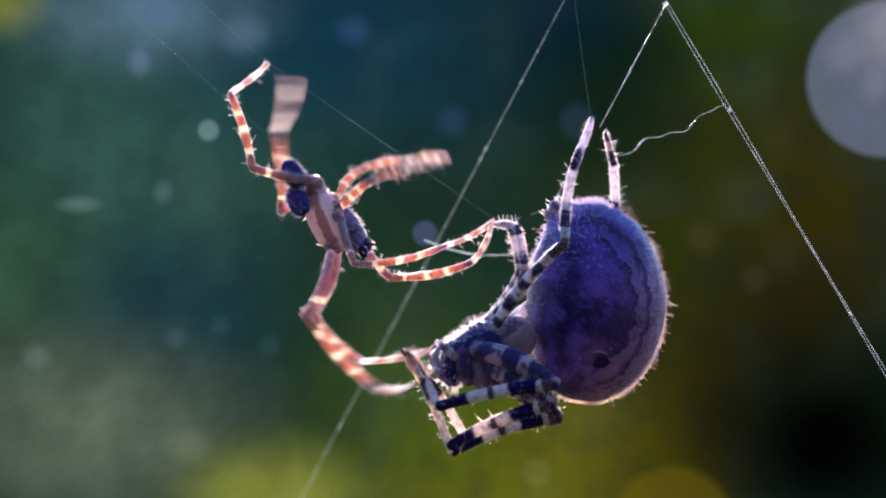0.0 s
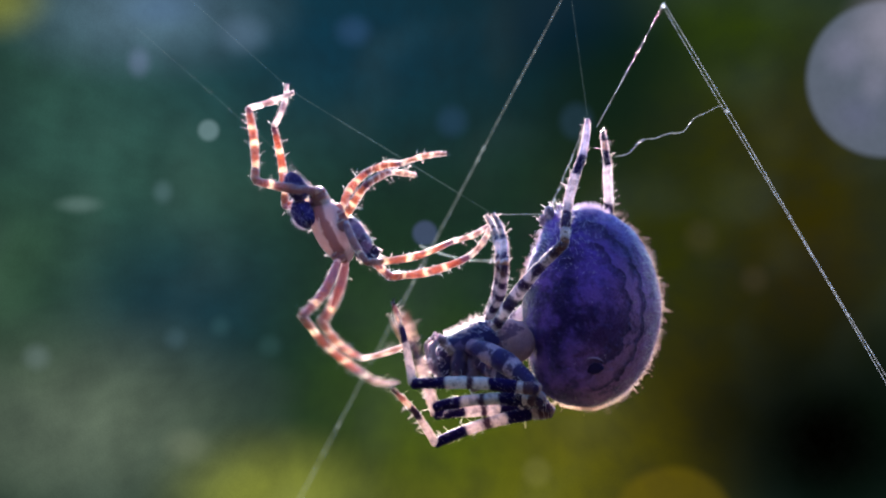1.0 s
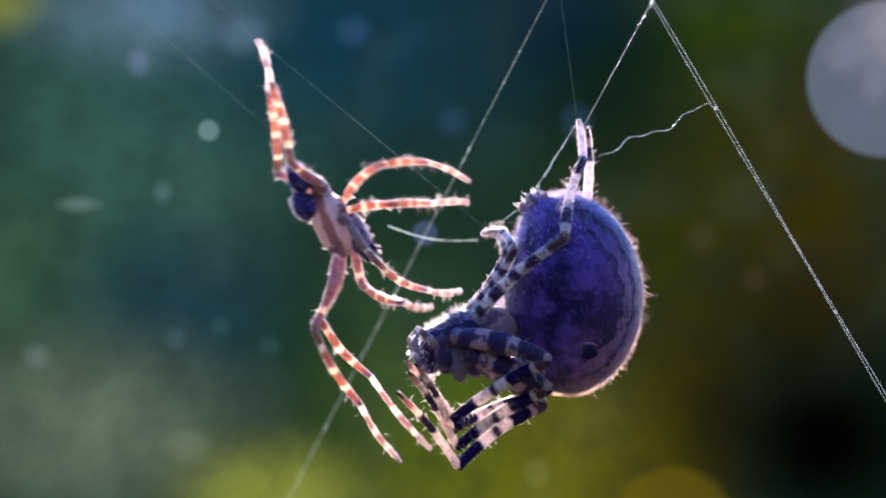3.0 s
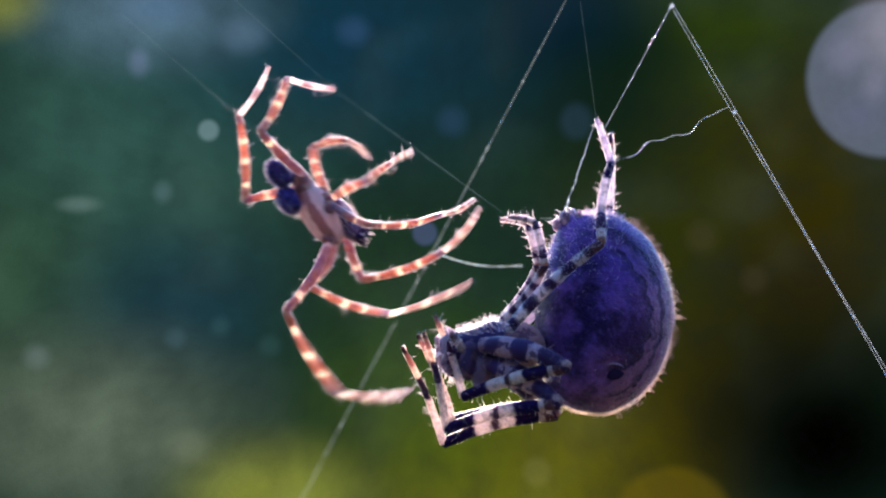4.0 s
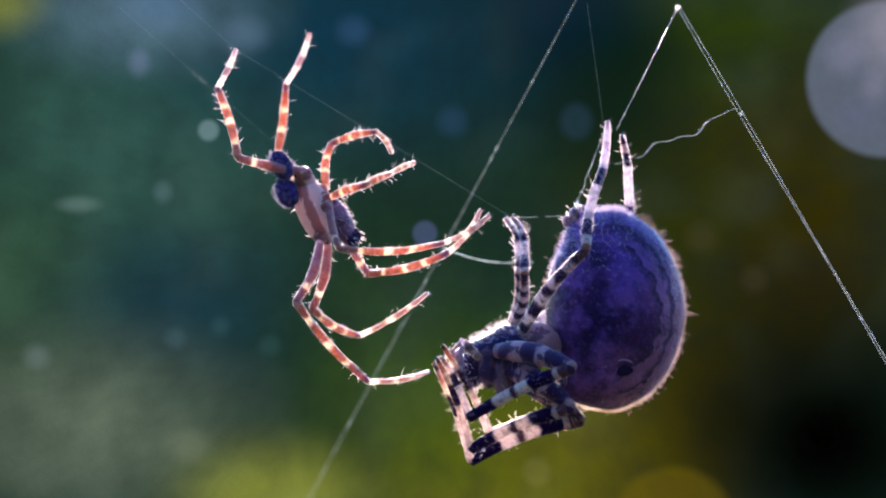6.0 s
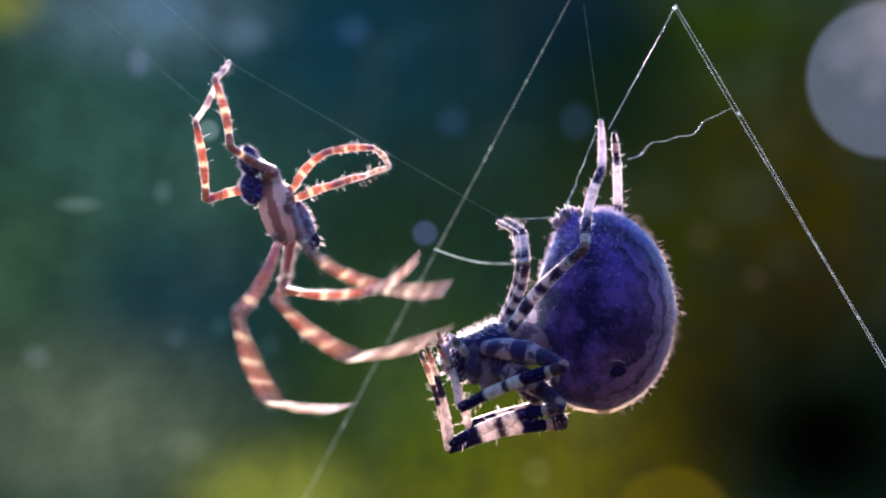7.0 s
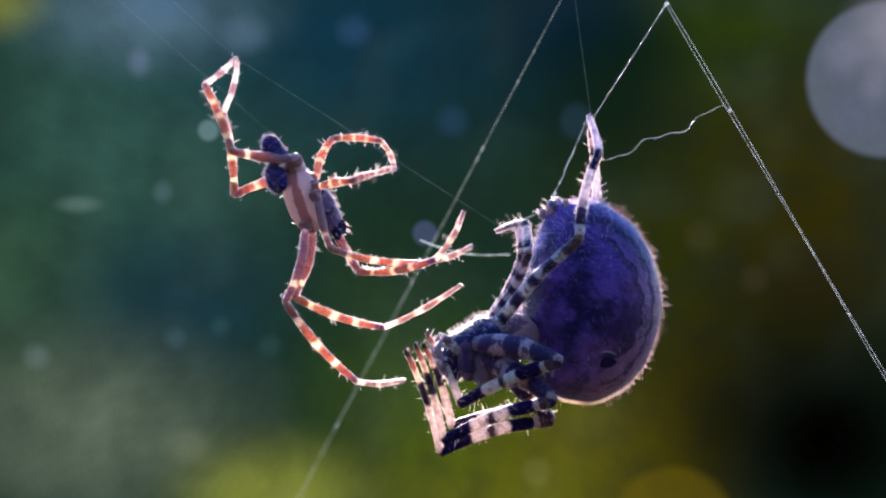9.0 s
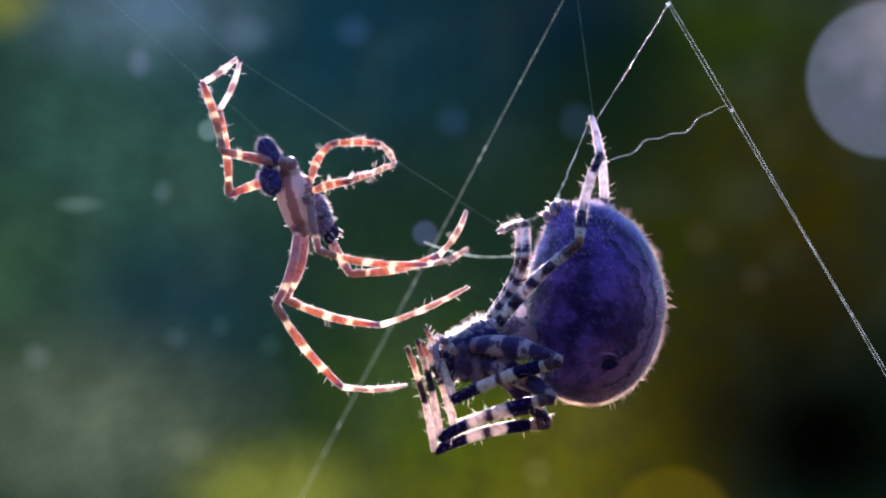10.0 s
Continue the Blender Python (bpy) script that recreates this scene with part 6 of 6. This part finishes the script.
    threads[9].way = [(0, -8.20, 5.06, 138.8), (0.50, -7.59, 5.06, 138.8), (1, -7.99, 4.45, 138.8), (1.50, -7.74, 4.15, 138.8), (2, -7.99, 4.15, 138.8), (
        2.50, -5.00, 5.98, 138.8), (2.70, -6.07, 4.76, 138.8), (3.80, -10.18, 5.37, 138.8), (4, -8.81, 5.21, 138.8), (4.40, -6.98, 4.15, 138.8), (
        4.50, -6.83, 2.93, 138.8), (4.60, -6.16, 4.30, 138.8), (4.80, -7.90, 4.76, 138.8), (5, -8.05, 4.15, 138.8), (5.50, -8.20, 5.52, 138.8), (
        7, -10.64, 5.67, 138.8), (7.50, -8.96, 6.28, 138.8), (8, -9.57, 5.82, 138.8), (8.50, -9.42, 5.98, 138.8), (9, -9.33, 6.28, 138.8), (
        9.50, -9.48, 6.20, 138.8), (10, -9.63, 6.13, 138.8)]
    # quick jerks of the legs: seconds, leg, degrees, and the first piece that swings
    for t, k, degrees, first in [
            (0, 1, 10, 1), (0, 2, 5, 0), (0, 3, 5, 0), (0, 6, -4, 0), (0, 7, -4, 0), (0.5, 2, 4, 0), (0.5, 3, 4, 0), (0.5, 6, 4, 1), (1, 6, 4, 0), (1, 7, -3, 0),
            (1.5, 2, 5, 0), (1.5, 3, 5, 0), (2, 2, 14, 0), (2, 6, 3, 0), (2.5, 6, 5, 0), (2.5, 7, 5, 0), (4, 7, -6, 0), (4, 3, 9, 1), (4, 6, 4, 1),
            (4.5, 6, 6, 0), (4.5, 7, 8, 0), (5, 5, 4, 0), (5, 6, 4, 0), (5.5, 6, 6, 0), (5.5, 7, 6, 0), (7, 6, 7, 0), (7, 7, 7, 0), (7, 4, 5, 0), (7, 5, 4, 0)]:
        male_legs[k].jolts.append((t, degrees, first))
    for t, k, degrees, first in [(0, 3, 5, 2), (1, 4, 5, 2), (1, 6, 6, 2), (1.5, 4, 6, 2), (1.5, 5, 6, 2), (2, 3, 9, 2), (2, 5, 9, 2), (2, 6, 7, 2)]:
        female_legs[k].jolts.append((t, degrees, first))
    male_way, female_way, head_way = glide(MALE_WAY), glide(FEMALE_WAY), glide(FEMALE_HEAD_WAY)

    def male_at(t):
        x, z, a = male_way(t)
        return pose(x * MM, 0, z * MM, 0, a, 0)

    def female_at(t):
        x, z, a, b = female_way(t)
        return pose(x * MM, 45 * UNIT, z * MM, 0, a, b)

    def head_at(t):
        x, z, a = head_way(t)
        return pose(x * MM, -5 * UNIT, z * MM, 0, a, 0)

    walk(male, [(t, male_at(t)) for t in BEATS])
    walk(female, [(t, female_at(t)) for t in BEATS])
    walk(chest, [(t, female_at(t).inverted() @ head_at(t)) for t in BEATS])
    walk_legs(male_legs, male_at, male_at)
    walk_legs(female_legs, female_at, head_at)

    def tie(th, ends):
        """Strings a thread between two ends that part and meet."""
        rows, paid = [], []
        for t in BEATS:
            a, b = ends(t)
            rows.append((t, aimed(a, b - a)))
            paid.append((t, pose(0, 0, (b - a).length - th.tail_long)))
        walk(th.ob, rows)
        walk(th.tail, paid)

    def foot(k, t):
        return female_legs[k].foot[round(t * FPS)]

    def spinneret(t):
        return female_at(t) @ (Vector((-70, -6, 168)) * UNIT)

    apex = glide(APEX_WAY)
    tie(threads[2], lambda t: (Vector((apex(t)[0] * MM, 0, apex(t)[1] * MM)), foot(2, t).lerp(foot(0, t), 0.4)))
    tie(threads[5], lambda t: (spinneret(t), foot(0, t)))
    tie(threads[10], lambda t: (spinneret(t), foot(1, t)))
    tie(threads[6], lambda t: (foot(1, t), male_legs[0].foot[round(t * FPS)]))
    rising = Vector((math.cos(radians(138)), 0, math.sin(radians(138))))
    walk(threads[7].ob, [(t, aimed(male_legs[0].foot[round(t * FPS)], rising)) for t in BEATS])
    for k in (0, 1, 3, 4, 8, 9):
        th = threads[k]
        way = glide(th.way)
        rows = []
        for t in BEATS:
            x, z, a = way(t)
            rows.append((t, aimed((x * MM, th.depth, z * MM), (math.cos(radians(a)), 0, math.sin(radians(a))))))
        walk(th.ob, rows)


motions()
